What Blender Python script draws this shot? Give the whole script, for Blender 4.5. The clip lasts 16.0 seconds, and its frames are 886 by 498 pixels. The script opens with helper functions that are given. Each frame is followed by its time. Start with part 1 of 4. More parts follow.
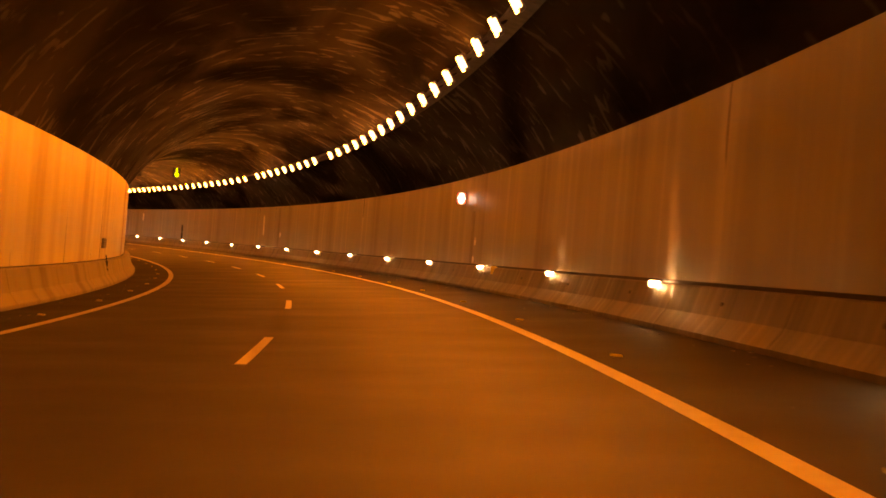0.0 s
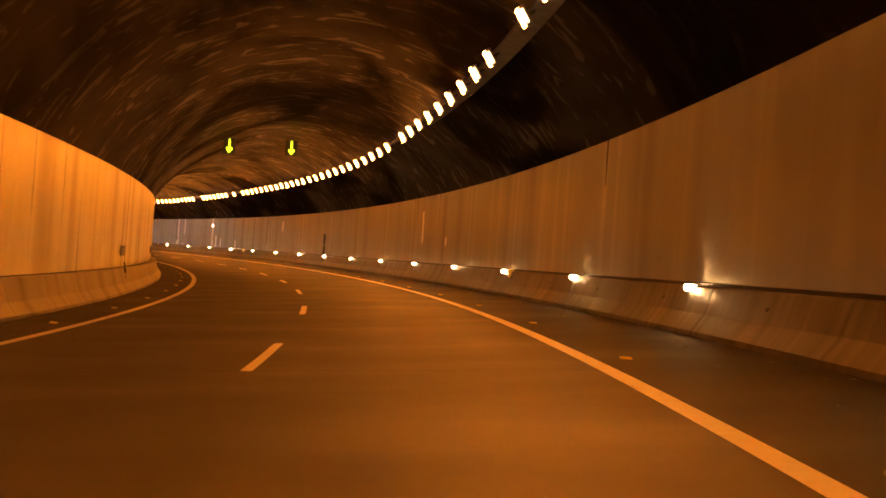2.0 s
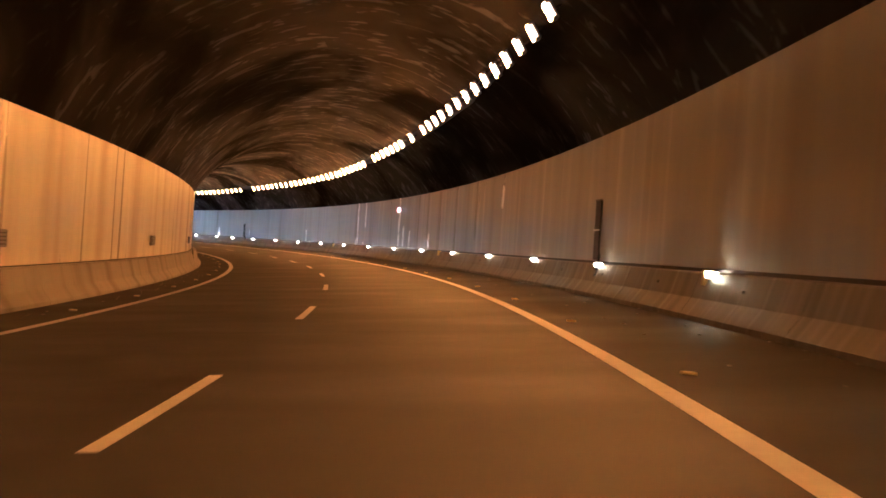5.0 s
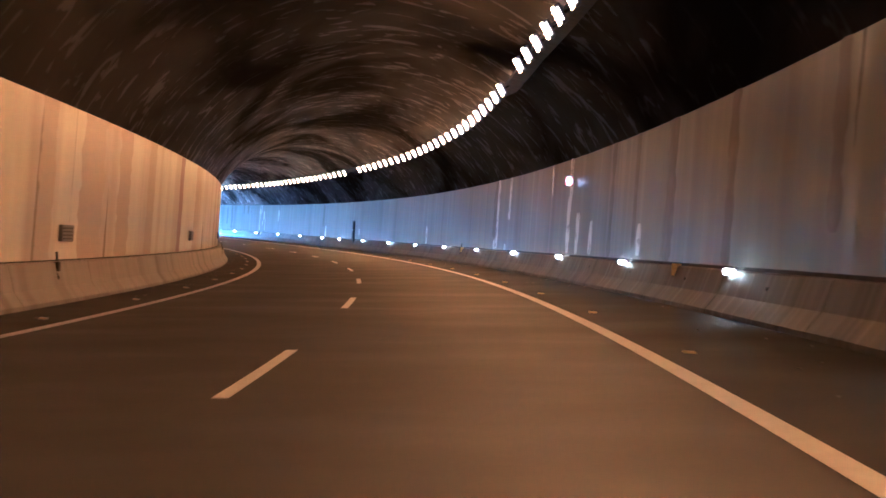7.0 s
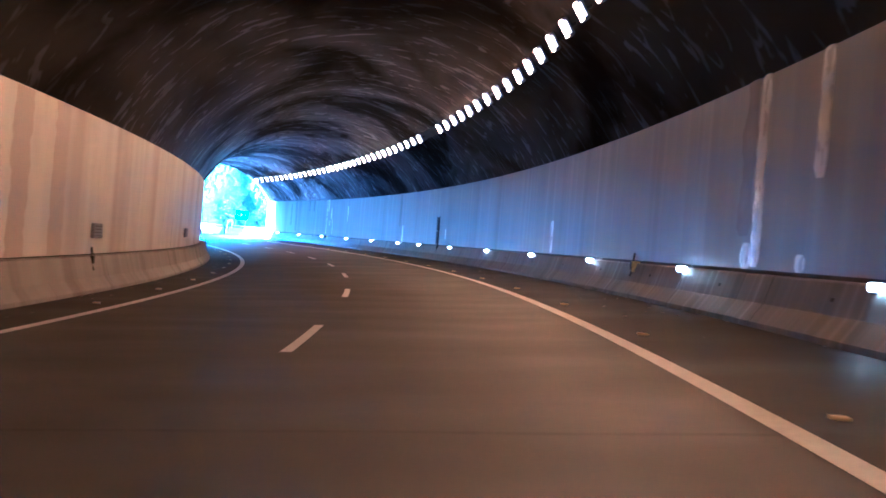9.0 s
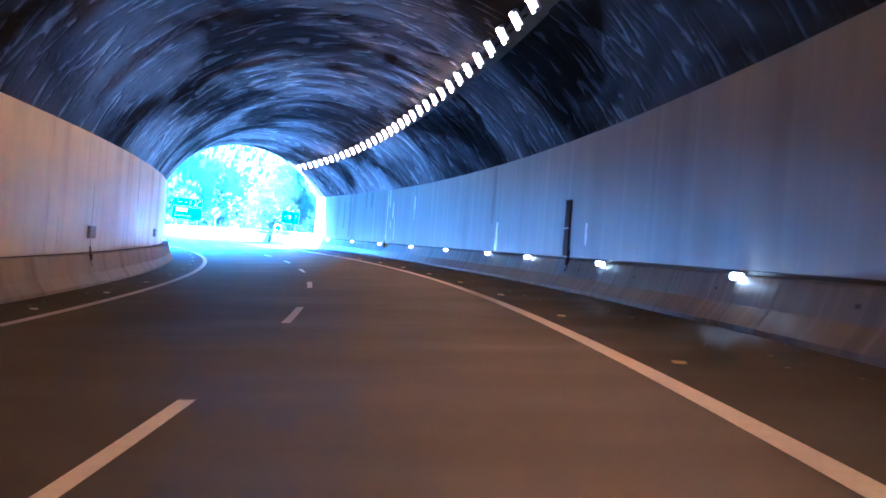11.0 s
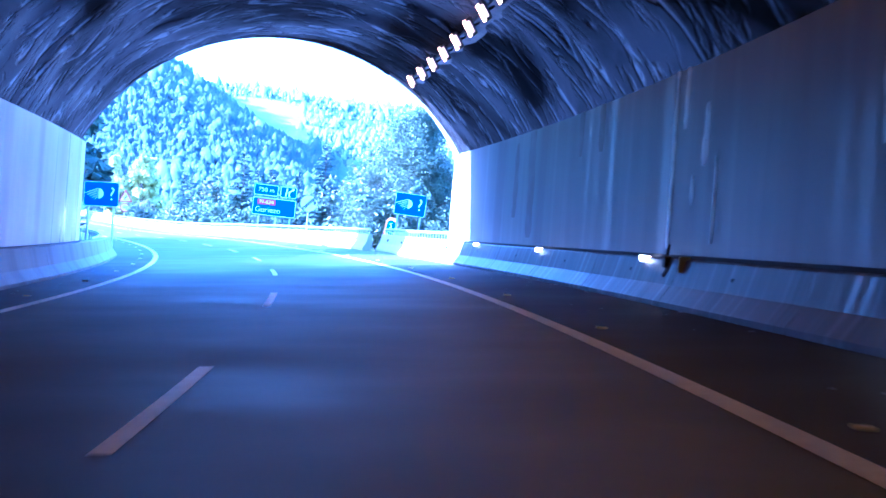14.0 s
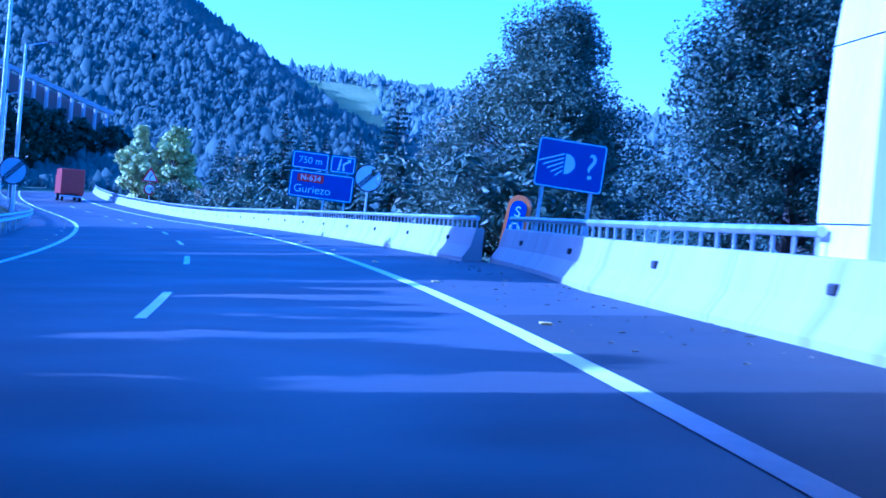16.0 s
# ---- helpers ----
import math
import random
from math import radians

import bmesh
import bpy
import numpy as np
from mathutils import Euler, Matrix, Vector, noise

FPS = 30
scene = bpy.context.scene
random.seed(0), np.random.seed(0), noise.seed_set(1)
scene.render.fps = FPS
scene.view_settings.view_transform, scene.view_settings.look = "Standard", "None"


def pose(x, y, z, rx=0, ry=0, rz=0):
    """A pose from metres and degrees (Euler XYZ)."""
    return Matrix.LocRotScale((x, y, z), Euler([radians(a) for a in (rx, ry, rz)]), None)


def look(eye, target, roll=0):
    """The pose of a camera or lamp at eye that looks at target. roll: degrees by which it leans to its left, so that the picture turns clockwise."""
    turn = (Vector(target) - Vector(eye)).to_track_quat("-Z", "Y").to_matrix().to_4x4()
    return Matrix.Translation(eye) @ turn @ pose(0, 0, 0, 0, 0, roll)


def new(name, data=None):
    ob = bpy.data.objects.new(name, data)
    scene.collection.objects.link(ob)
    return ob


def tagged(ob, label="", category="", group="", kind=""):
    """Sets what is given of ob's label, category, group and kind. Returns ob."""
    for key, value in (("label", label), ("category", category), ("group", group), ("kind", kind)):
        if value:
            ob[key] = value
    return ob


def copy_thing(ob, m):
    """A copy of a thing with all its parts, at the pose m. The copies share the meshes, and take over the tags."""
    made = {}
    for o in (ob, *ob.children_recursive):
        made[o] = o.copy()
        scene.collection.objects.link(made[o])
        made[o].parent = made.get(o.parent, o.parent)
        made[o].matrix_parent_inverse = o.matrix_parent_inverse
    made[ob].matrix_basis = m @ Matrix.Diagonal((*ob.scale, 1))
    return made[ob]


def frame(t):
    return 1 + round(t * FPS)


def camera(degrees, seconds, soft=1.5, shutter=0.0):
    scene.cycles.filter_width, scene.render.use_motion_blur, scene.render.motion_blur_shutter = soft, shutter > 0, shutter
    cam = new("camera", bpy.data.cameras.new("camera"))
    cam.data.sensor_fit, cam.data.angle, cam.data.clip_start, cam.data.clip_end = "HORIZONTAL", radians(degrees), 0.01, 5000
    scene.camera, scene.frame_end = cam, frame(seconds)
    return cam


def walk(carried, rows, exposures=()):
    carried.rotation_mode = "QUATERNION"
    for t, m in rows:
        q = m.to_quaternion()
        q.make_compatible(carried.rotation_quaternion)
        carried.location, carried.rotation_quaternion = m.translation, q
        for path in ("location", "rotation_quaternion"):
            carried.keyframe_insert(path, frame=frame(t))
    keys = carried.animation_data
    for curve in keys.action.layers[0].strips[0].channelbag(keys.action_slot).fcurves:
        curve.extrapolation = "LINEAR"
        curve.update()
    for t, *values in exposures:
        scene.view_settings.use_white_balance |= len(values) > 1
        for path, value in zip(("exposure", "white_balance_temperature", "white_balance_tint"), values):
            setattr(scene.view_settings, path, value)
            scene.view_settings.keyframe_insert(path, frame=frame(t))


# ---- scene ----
# camera: a car driving through a left-hand tunnel curve and out of its portal
cam = camera(27.2, 16.0, soft=1.7, shutter=0.2)
PATH = [
    # seconds, x, y, z, yaw, pitch, lean
    (0.0, 1.390, -8.630, 1.145, -1.260, 0.422, 4.727),
    (0.5, 1.538, 3.603, 1.153, 0.209, 0.516, 3.904),
    (1.0, 1.275, 16.300, 1.156, 1.635, 0.572, 4.113),
    (1.5, 0.506, 31.404, 1.158, 3.878, 0.635, 4.423),
    (2.0, -0.408, 44.588, 1.170, 5.348, 0.522, 4.170),
    (2.5, -1.613, 57.980, 1.190, 6.518, 0.446, 2.837),
    (3.0, -3.153, 70.658, 1.204, 7.622, 0.420, 3.477),
    (3.5, -5.230, 84.460, 1.219, 9.072, 0.343, 3.384),
    (4.0, -7.598, 97.639, 1.230, 10.571, 0.306, 3.468),
    (4.5, -10.164, 110.201, 1.241, 12.150, 0.216, 3.667),
    (5.0, -12.925, 122.409, 1.253, 13.701, 0.110, 3.905),
    (5.5, -15.903, 134.522, 1.266, 15.115, 0.020, 4.105),
    (6.0, -19.141, 146.797, 1.282, 16.289, -0.017, 4.188),
    (6.5, -22.734, 159.204, 1.291, 17.555, -0.043, 4.128),
    (7.0, -26.193, 170.645, 1.304, 18.724, -0.057, 4.280),
    (7.5, -29.900, 181.945, 1.311, 19.667, -0.057, 4.755),
    (8.0, -33.696, 192.990, 1.319, 20.577, -0.024, 4.860),
    (8.5, -37.972, 204.907, 1.332, 21.547, -0.051, 4.566),
    (9.0, -42.140, 215.834, 1.341, 22.481, -0.075, 4.689),
    (9.5, -46.515, 226.718, 1.350, 23.395, -0.067, 4.669),
    (10.0, -51.108, 237.549, 1.357, 24.156, -0.047, 4.622),
    (10.5, -55.862, 248.195, 1.363, 24.869, -0.024, 4.566),
    (11.0, -60.712, 258.529, 1.368, 25.641, -0.004, 4.519),
    (11.5, -65.580, 268.429, 1.373, 26.576, 0.005, 4.499),
    (12.0, -70.409, 277.920, 1.381, 27.510, -0.080, 4.446),
    (12.5, -76.079, 288.419, 1.385, 28.309, -0.139, 4.463),
    (13.0, -81.993, 298.737, 1.385, 29.112, -0.186, 4.552),
    (13.5, -87.767, 308.423, 1.386, 29.802, -0.181, 4.097),
    (14.0, -93.936, 318.341, 1.386, 30.555, -0.223, 4.167),
    (14.5, -99.944, 327.868, 1.397, 31.338, -0.234, 4.637),
    (15.0, -105.434, 336.380, 1.412, 31.893, -0.231, 4.374),
    (15.5, -112.494, 346.670, 1.424, 32.402, -0.375, 5.706),
    (16.0, -118.348, 354.793, 1.432, 32.894, -0.655, 4.987),
]


def drive(rows):
    made = []
    for t, x, y, z, yaw, pitch, lean in rows:
        a, p = radians(yaw), radians(pitch)
        way = Vector((-math.sin(a) * math.cos(p), math.cos(a) * math.cos(p), math.sin(p)))
        eye = Vector((x, y, z))
        made.append((t, look(eye, eye + way * 50.0, lean)))
    return made


EXPOSURES = [
    # seconds, stops, kelvin, tint
    (0, 5.95, 12500, 42),
    (1.5, 5.97, 10200, 32),
    (3.5, 5.92, 6500, 17),
    (6, 5.75, 3950, 8),
    (7, 5.72, 3520, 8),
    (8, 5.70, 3180, 8),
    (9, 5.65, 3050, 9),
    (11.5, 5.45, 3280, 15),
    (12.5, 5.05, 3430, 21),
    (13.5, 4.45, 3460, 29),
    (14.5, 3.20, 3340, 38),
    (15.5, 1.75, 3400, 46),
    (16, 1.10, 3120, 33),
]
walk(cam, drive(PATH), EXPOSURES)

# world and sun
world = bpy.data.worlds.new("sky")
scene.world = world
world.use_nodes = True
wn = world.node_tree.nodes
wn.clear()
sky = wn.new("ShaderNodeTexSky")
sky.sky_type = "NISHITA"
sky.sun_disc = False
SUN_ELEVATION, SUN_AZIMUTH = radians(26), radians(-122.5)   # azimuth clockwise from +y
sky.sun_elevation, sky.sun_rotation = SUN_ELEVATION, SUN_AZIMUTH
sky.air_density, sky.dust_density, sky.ozone_density = 1.0, 2.2, 1.0
back = wn.new("ShaderNodeBackground")
back.inputs["Strength"].default_value = 0.15
wout = wn.new("ShaderNodeOutputWorld")
world.node_tree.links.new(sky.outputs["Color"], back.inputs["Color"])
world.node_tree.links.new(back.outputs["Background"], wout.inputs["Surface"])
sun_data = bpy.data.lights.new("sun", "SUN")
sun_data.energy, sun_data.angle, sun_data.color = 4.6, radians(0.53), (1.0, 0.93, 0.82)
sun = new("sun", sun_data)
sun_way = Vector((math.sin(SUN_AZIMUTH) * math.cos(SUN_ELEVATION), math.cos(SUN_AZIMUTH) * math.cos(SUN_ELEVATION), math.sin(SUN_ELEVATION)))
sun.matrix_world = look(sun_way * 800, (0, 0, 0))


# ---------------------------------------------------------------- materials
def material(name):
    m = bpy.data.materials.new(name)
    m.use_nodes = True
    return m, m.node_tree.nodes, m.node_tree.links, m.node_tree.nodes["Principled BSDF"]


def ramp(n, stops):
    r = n.new("ShaderNodeValToRGB")
    e = r.color_ramp.elements
    while len(e) < len(stops):
        e.new(0.5)
    for k, (p, c) in zip(e, stops):
        k.position, k.color = p, (*c, 1.0)
    return r


def surface(name, dark, light, rough=0.7, scale=2.0, fine=40.0, bump=0.2, depth=0.01, metal=0.0, stretch=(1, 1, 1), spread=0.08, island=0.0, spec=0.5):
    """Two scales of colour variation, matching roughness variation and relief."""
    m, n, l, b = material(name)
    tc = n.new("ShaderNodeTexCoord")
    mp = n.new("ShaderNodeMapping")
    mp.inputs["Scale"].default_value = stretch
    l.new(tc.outputs["Object"], mp.inputs["Vector"])
    big, small = n.new("ShaderNodeTexNoise"), n.new("ShaderNodeTexNoise")
    for t, s, d in ((big, scale, 5.0), (small, fine, 4.0)):
        t.inputs["Scale"].default_value, t.inputs["Detail"].default_value = s, d
        l.new(mp.outputs["Vector"], t.inputs["Vector"])
    mix = n.new("ShaderNodeMath")
    mix.operation = "MULTIPLY_ADD"
    mix.inputs[1].default_value = 0.45
    l.new(small.outputs["Fac"], mix.inputs[0])
    half = n.new("ShaderNodeMath")
    half.operation = "MULTIPLY"
    half.inputs[1].default_value = 0.55
    l.new(big.outputs["Fac"], half.inputs[0])
    l.new(half.outputs[0], mix.inputs[2])
    out = mix.outputs[0]
    if island:
        geo, oi = n.new("ShaderNodeNewGeometry"), n.new("ShaderNodeObjectInfo")
        add = n.new("ShaderNodeMath")
        add.operation = "MULTIPLY_ADD"
        add.inputs[1].default_value = island
        l.new(geo.outputs["Random Per Island"], add.inputs[0])
        l.new(out, add.inputs[2])
        add2 = n.new("ShaderNodeMath")
        add2.operation = "MULTIPLY_ADD"
        add2.inputs[1].default_value = island
        l.new(oi.outputs["Random"], add2.inputs[0])
        l.new(add.outputs[0], add2.inputs[2])
        sub = n.new("ShaderNodeMath")
        sub.operation = "SUBTRACT"
        sub.inputs[1].default_value = island
        l.new(add2.outputs[0], sub.inputs[0])
        out = sub.outputs[0]
    r = ramp(n, [(0.32, dark), (0.68, light)])
    l.new(out, r.inputs["Fac"])
    l.new(r.outputs["Color"], b.inputs["Base Color"])
    rr = n.new("ShaderNodeMapRange")
    rr.inputs["From Min"].default_value, rr.inputs["From Max"].default_value = 0.3, 0.7
    rr.inputs["To Min"].default_value, rr.inputs["To Max"].default_value = max(0.02, rough - spread), min(1.0, rough + spread)
    l.new(big.outputs["Fac"], rr.inputs["Value"])
    l.new(rr.outputs["Result"], b.inputs["Roughness"])
    b.inputs["Metallic"].default_value = metal
    b.inputs["Specular IOR Level"].default_value = spec
    bp = n.new("ShaderNodeBump")
    bp.inputs["Strength"].default_value, bp.inputs["Distance"].default_value = bump, depth
    l.new(small.outputs["Fac"], bp.inputs["Height"])
    l.new(bp.outputs["Normal"], b.inputs["Normal"])
    return m


def glow(name, colour, strength):
    m, n, l, b = material(name)
    b.inputs["Base Color"].default_value = (*colour, 1)
    b.inputs["Emission Color"].default_value = (*colour, 1)
    b.inputs["Emission Strength"].default_value = strength
    return m


def streaked(name, pale, brown, rough, wide_scale=0.36, edge=(0.5, 0.56), share=0.75, thin_share=0.22, low=0.06, relief=0.15):
    """Painted tunnel wall: pale panels with vertical run-off streaks. UV: metres along the wall, metres up."""
    m, n, l, b = material(name)
    uv = n.new("ShaderNodeUVMap")
    wide, thin, blot = n.new("ShaderNodeTexNoise"), n.new("ShaderNodeTexNoise"), n.new("ShaderNodeTexNoise")
    for t, sc, scale, det in ((wide, (1, 0.03, 1), wide_scale, 2.0), (thin, (1, 0.05, 1), wide_scale * 4.7, 5.0), (blot, (1, 0.6, 1), 0.9, 6.0)):
        mp = n.new("ShaderNodeMapping")
        mp.inputs["Scale"].default_value = sc
        l.new(uv.outputs["UV"], mp.inputs["Vector"])
        l.new(mp.outputs["Vector"], t.inputs["Vector"])
        t.inputs["Scale"].default_value, t.inputs["Detail"].default_value = scale, det
    r1 = ramp(n, [(edge[0], (0, 0, 0)), (edge[1], (1, 1, 1))])
    r2 = ramp(n, [(0.5, (0, 0, 0)), (0.72, (1, 1, 1))])
    l.new(wide.outputs["Fac"], r1.inputs["Fac"])
    l.new(thin.outputs["Fac"], r2.inputs["Fac"])
    a = n.new("ShaderNodeMix")
    a.data_type = "RGBA"
    a.inputs["A"].default_value, a.inputs["B"].default_value = (*pale, 1), (*brown, 1)
    f = n.new("ShaderNodeMath")
    f.operation = "MULTIPLY_ADD"
    f.inputs[1].default_value = share
    l.new(r1.outputs["Color"], f.inputs[0])
    g = n.new("ShaderNodeMath")
    g.operation = "MULTIPLY"
    g.inputs[1].default_value = thin_share
    l.new(r2.outputs["Color"], g.inputs[0])
    l.new(g.outputs[0], f.inputs[2])
    l.new(f.outputs[0], a.inputs["Factor"])
    c = n.new("ShaderNodeMix")
    c.data_type = "RGBA"
    c.blend_type = "MULTIPLY"
    c.inputs["Factor"].default_value = 0.35
    l.new(a.outputs["Result"], c.inputs["A"])
    rb = ramp(n, [(0.3, (0.62, 0.6, 0.57)), (0.65, (1, 1, 1))])
    l.new(blot.outputs["Fac"], rb.inputs["Fac"])
    l.new(rb.outputs["Color"], c.inputs["B"])
    l.new(c.outputs["Result"], b.inputs["Base Color"])
    rr = n.new("ShaderNodeMapRange")
    rr.inputs["To Min"].default_value, rr.inputs["To Max"].default_value = rough + 0.14, rough - low
    l.new(r2.outputs["Color"], rr.inputs["Value"])
    l.new(rr.outputs["Result"], b.inputs["Roughness"])
    bp = n.new("ShaderNodeBump")
    bp.inputs["Strength"].default_value, bp.inputs["Distance"].default_value = relief, 0.01
    l.new(thin.outputs["Fac"], bp.inputs["Height"])
    l.new(bp.outputs["Normal"], b.inputs["Normal"])
    return m


ASPHALT = surface("asphalt", (0.032, 0.031, 0.030), (0.066, 0.063, 0.059), 0.62, 0.35, 60, 0.35, 0.006, spread=0.1)
# shoulder asphalt, about 0.6 times the tone of the lanes
SHOULDER = surface("dark_asphalt", (0.018, 0.018, 0.016), (0.042, 0.041, 0.037), 0.68, 0.3, 45, 0.35, 0.006, spread=0.1, spec=0.35)
PAINT = surface("road_paint", (0.66, 0.64, 0.6), (0.88, 0.87, 0.83), 0.55, 6, 60, 0.3, 0.004)
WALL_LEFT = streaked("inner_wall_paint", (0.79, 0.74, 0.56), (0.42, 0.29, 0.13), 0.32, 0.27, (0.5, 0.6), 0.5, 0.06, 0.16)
# the right wall's shade is put into its paint, far darker than the left
WALL_RIGHT = streaked("shaded_wall_paint", (0.25, 0.25, 0.25), (0.1, 0.082, 0.068), 0.3, 0.24, (0.52, 0.68), 0.65, 0.1, 0.05, 0.03)


def sprayed_rock():
    """Black sprayed concrete with an uneven skin, sealed and wet towards the tunnel mouth. UV: metres along the road, metres round the vault."""
    m, n, l, b = material("sprayed_rock")
    uv = n.new("ShaderNodeUVMap")
    cut = n.new("ShaderNodeSeparateXYZ")
    l.new(uv.outputs["UV"], cut.inputs[0])
    wet = n.new("ShaderNodeMapRange")
    wet.inputs["From Min"].default_value, wet.inputs["From Max"].default_value = 270.0, 335.0
    wet.inputs["To Min"].default_value, wet.inputs["To Max"].default_value = 0.06, 1.0
    l.new(cut.outputs["X"], wet.inputs["Value"])
    tex = []
    for sc, scale, det in (((0.75, 0.55, 1), 1.5, 2.5), ((0.6, 0.6, 1), 8.0, 3.0), ((0.2, 0.6, 1), 0.3, 5.0)):
        mp, t = n.new("ShaderNodeMapping"), n.new("ShaderNodeTexNoise")
        mp.inputs["Scale"].default_value = sc
        l.new(uv.outputs["UV"], mp.inputs["Vector"])
        l.new(mp.outputs["Vector"], t.inputs["Vector"])
        t.inputs["Scale"].default_value, t.inputs["Detail"].default_value, t.inputs["Distortion"].default_value = scale, det, 1.2
        tex.append(t)
    c = ramp(n, [(0.36, (0.011, 0.0106, 0.0102)), (0.68, (0.056, 0.051, 0.046))])
    l.new(tex[2].outputs["Fac"], c.inputs["Fac"])
    l.new(c.outputs["Color"], b.inputs["Base Color"])
    rr = n.new("ShaderNodeMapRange")
    rr.inputs["From Min"].default_value, rr.inputs["From Max"].default_value = 0.35, 0.65
    rr.inputs["To Min"].default_value, rr.inputs["To Max"].default_value = 0.5, 0.36
    l.new(tex[2].outputs["Fac"], rr.inputs["Value"])
    l.new(rr.outputs["Result"], b.inputs["Roughness"])
    # the skin shines on the crests only, and only where it has not worn off
    shine = ramp(n, [(0.59, (0.02, 0.02, 0.02)), (0.66, (1, 1, 1))])
    l.new(tex[0].outputs["Fac"], shine.inputs["Fac"])
    patch = ramp(n, [(0.43, (0.03, 0.03, 0.03)), (0.58, (0.85, 0.85, 0.85))])
    l.new(tex[2].outputs["Fac"], patch.inputs["Fac"])
    gloss = shine.outputs["Color"]
    for other in (patch.outputs["Color"], wet.outputs["Result"]):
        mul = n.new("ShaderNodeMath")
        mul.operation = "MULTIPLY"
        l.new(gloss, mul.inputs[0])
        l.new(other, mul.inputs[1])
        gloss = mul.outputs[0]
    l.new(gloss, b.inputs["Specular IOR Level"])
    last = None
    for t, d in ((tex[0], 0.12), (tex[1], 0.008)):
        bp = n.new("ShaderNodeBump")
        bp.inputs["Distance"].default_value = d
        share = n.new("ShaderNodeMath")
        share.operation = "MULTIPLY"
        share.inputs[1].default_value = 0.75 if d > 0.01 else 0.15
        l.new(wet.outputs["Result"], share.inputs[0])
        l.new(share.outputs[0], bp.inputs["Strength"])
        crest = ramp(n, [(0.5, (0, 0, 0)), (0.68, (1, 1, 1))])
        l.new(t.outputs["Fac"], crest.inputs["Fac"])
        l.new(crest.outputs["Color"], bp.inputs["Height"])
        if last:
            l.new(last.outputs["Normal"], bp.inputs["Normal"])
        last = bp
    l.new(last.outputs["Normal"], b.inputs["Normal"])
    return m


ROCK = sprayed_rock()
CONCRETE = surface("concrete", (0.26, 0.25, 0.235), (0.46, 0.445, 0.42), 0.75, 0.8, 25, 0.35, 0.01, stretch=(1, 1, 0.25), island=0.05)
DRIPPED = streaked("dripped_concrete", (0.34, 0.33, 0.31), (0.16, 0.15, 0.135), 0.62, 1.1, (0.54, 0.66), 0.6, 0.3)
# right barrier in the tunnel: streaked, a third of the left one's tone
DARK_STREAKED = streaked("dark_streaked_concrete", (0.095, 0.091, 0.083), (0.03, 0.028, 0.025), 0.4, 0.8, (0.5, 0.62), 0.7, 0.3, 0.1)
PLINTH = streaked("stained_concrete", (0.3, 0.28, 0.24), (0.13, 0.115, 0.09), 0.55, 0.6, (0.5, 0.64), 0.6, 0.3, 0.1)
LIME = surface("lime_deposit", (0.78, 0.78, 0.77), (0.9, 0.9, 0.89), 0.3, 3, 30, 0.2, 0.006)
RUST = surface("rust_stain", (0.26, 0.11, 0.05), (0.38, 0.17, 0.08), 0.4, 1.5, 20, 0.1, 0.003)
TAN = surface("tan_stain", (0.46, 0.36, 0.19), (0.6, 0.49, 0.29), 0.4, 1.5, 20, 0.1, 0.003)
DAMP = surface("damp_stain", (0.075, 0.066, 0.056), (0.135, 0.118, 0.1), 0.4, 2, 20, 0.2, 0.004)
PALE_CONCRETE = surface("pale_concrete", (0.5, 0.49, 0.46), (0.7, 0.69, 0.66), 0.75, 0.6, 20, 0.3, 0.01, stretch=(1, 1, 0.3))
STEEL = surface("galvanised_steel", (0.42, 0.43, 0.44), (0.62, 0.63, 0.64), 0.42, 3, 40, 0.1, 0.003, metal=0.85)
DARK = surface("dark_metal", (0.012, 0.012, 0.013), (0.035, 0.035, 0.036), 0.5, 4, 30, 0.2, 0.004)
GREY = surface("grey_enamel", (0.12, 0.12, 0.12), (0.2, 0.2, 0.2), 0.45, 4, 30, 0.1, 0.003)
BLACK = surface("black_rubber", (0.01, 0.01, 0.01), (0.025, 0.025, 0.025), 0.7, 4, 30, 0.2, 0.004)
WHITE = surface("white_sheeting", (0.68, 0.68, 0.67), (0.8, 0.8, 0.79), 0.4, 3, 30, 0.05, 0.002)
BLUE = surface("blue_sheeting", (0.004, 0.045, 0.22), (0.008, 0.075, 0.32), 0.4, 1.5, 30, 0.05, 0.002)
RED = surface("red_sheeting", (0.26, 0.012, 0.012), (0.38, 0.02, 0.02), 0.4, 3, 30, 0.05, 0.002)
ORANGE = surface("orange_plastic", (0.4, 0.13, 0.015), (0.55, 0.2, 0.03), 0.45, 3, 30, 0.1, 0.003)
YELLOW = surface("yellow_reflector", (0.75, 0.62, 0.16), (0.9, 0.78, 0.28), 0.3, 8, 40, 0.1, 0.002)
BARK = surface("bark", (0.035, 0.028, 0.02), (0.13, 0.105, 0.08), 0.9, 2, 18, 0.8, 0.03, stretch=(1, 1, 0.3))
LEAF = surface("broadleaf", (0.048, 0.072, 0.04), (0.15, 0.185, 0.1), 0.52, 1.2, 8, 0.2, 0.01, island=0.3, spec=0.35)
NEEDLE = surface("conifer", (0.014, 0.032, 0.014), (0.05, 0.08, 0.035), 0.6, 1.2, 8, 0.2, 0.01, island=0.3)
DRY = surface("dry_leaves", (0.09, 0.09, 0.035), (0.24, 0.22, 0.1), 0.6, 1.2, 8, 0.2, 0.01, island=0.3)
AUTUMN = surface("pale_leaves", (0.38, 0.42, 0.1), (0.66, 0.66, 0.26), 0.55, 1.2, 8, 0.2, 0.01, island=0.3)
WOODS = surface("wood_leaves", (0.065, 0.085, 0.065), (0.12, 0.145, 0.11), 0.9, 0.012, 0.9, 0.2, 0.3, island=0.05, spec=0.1)
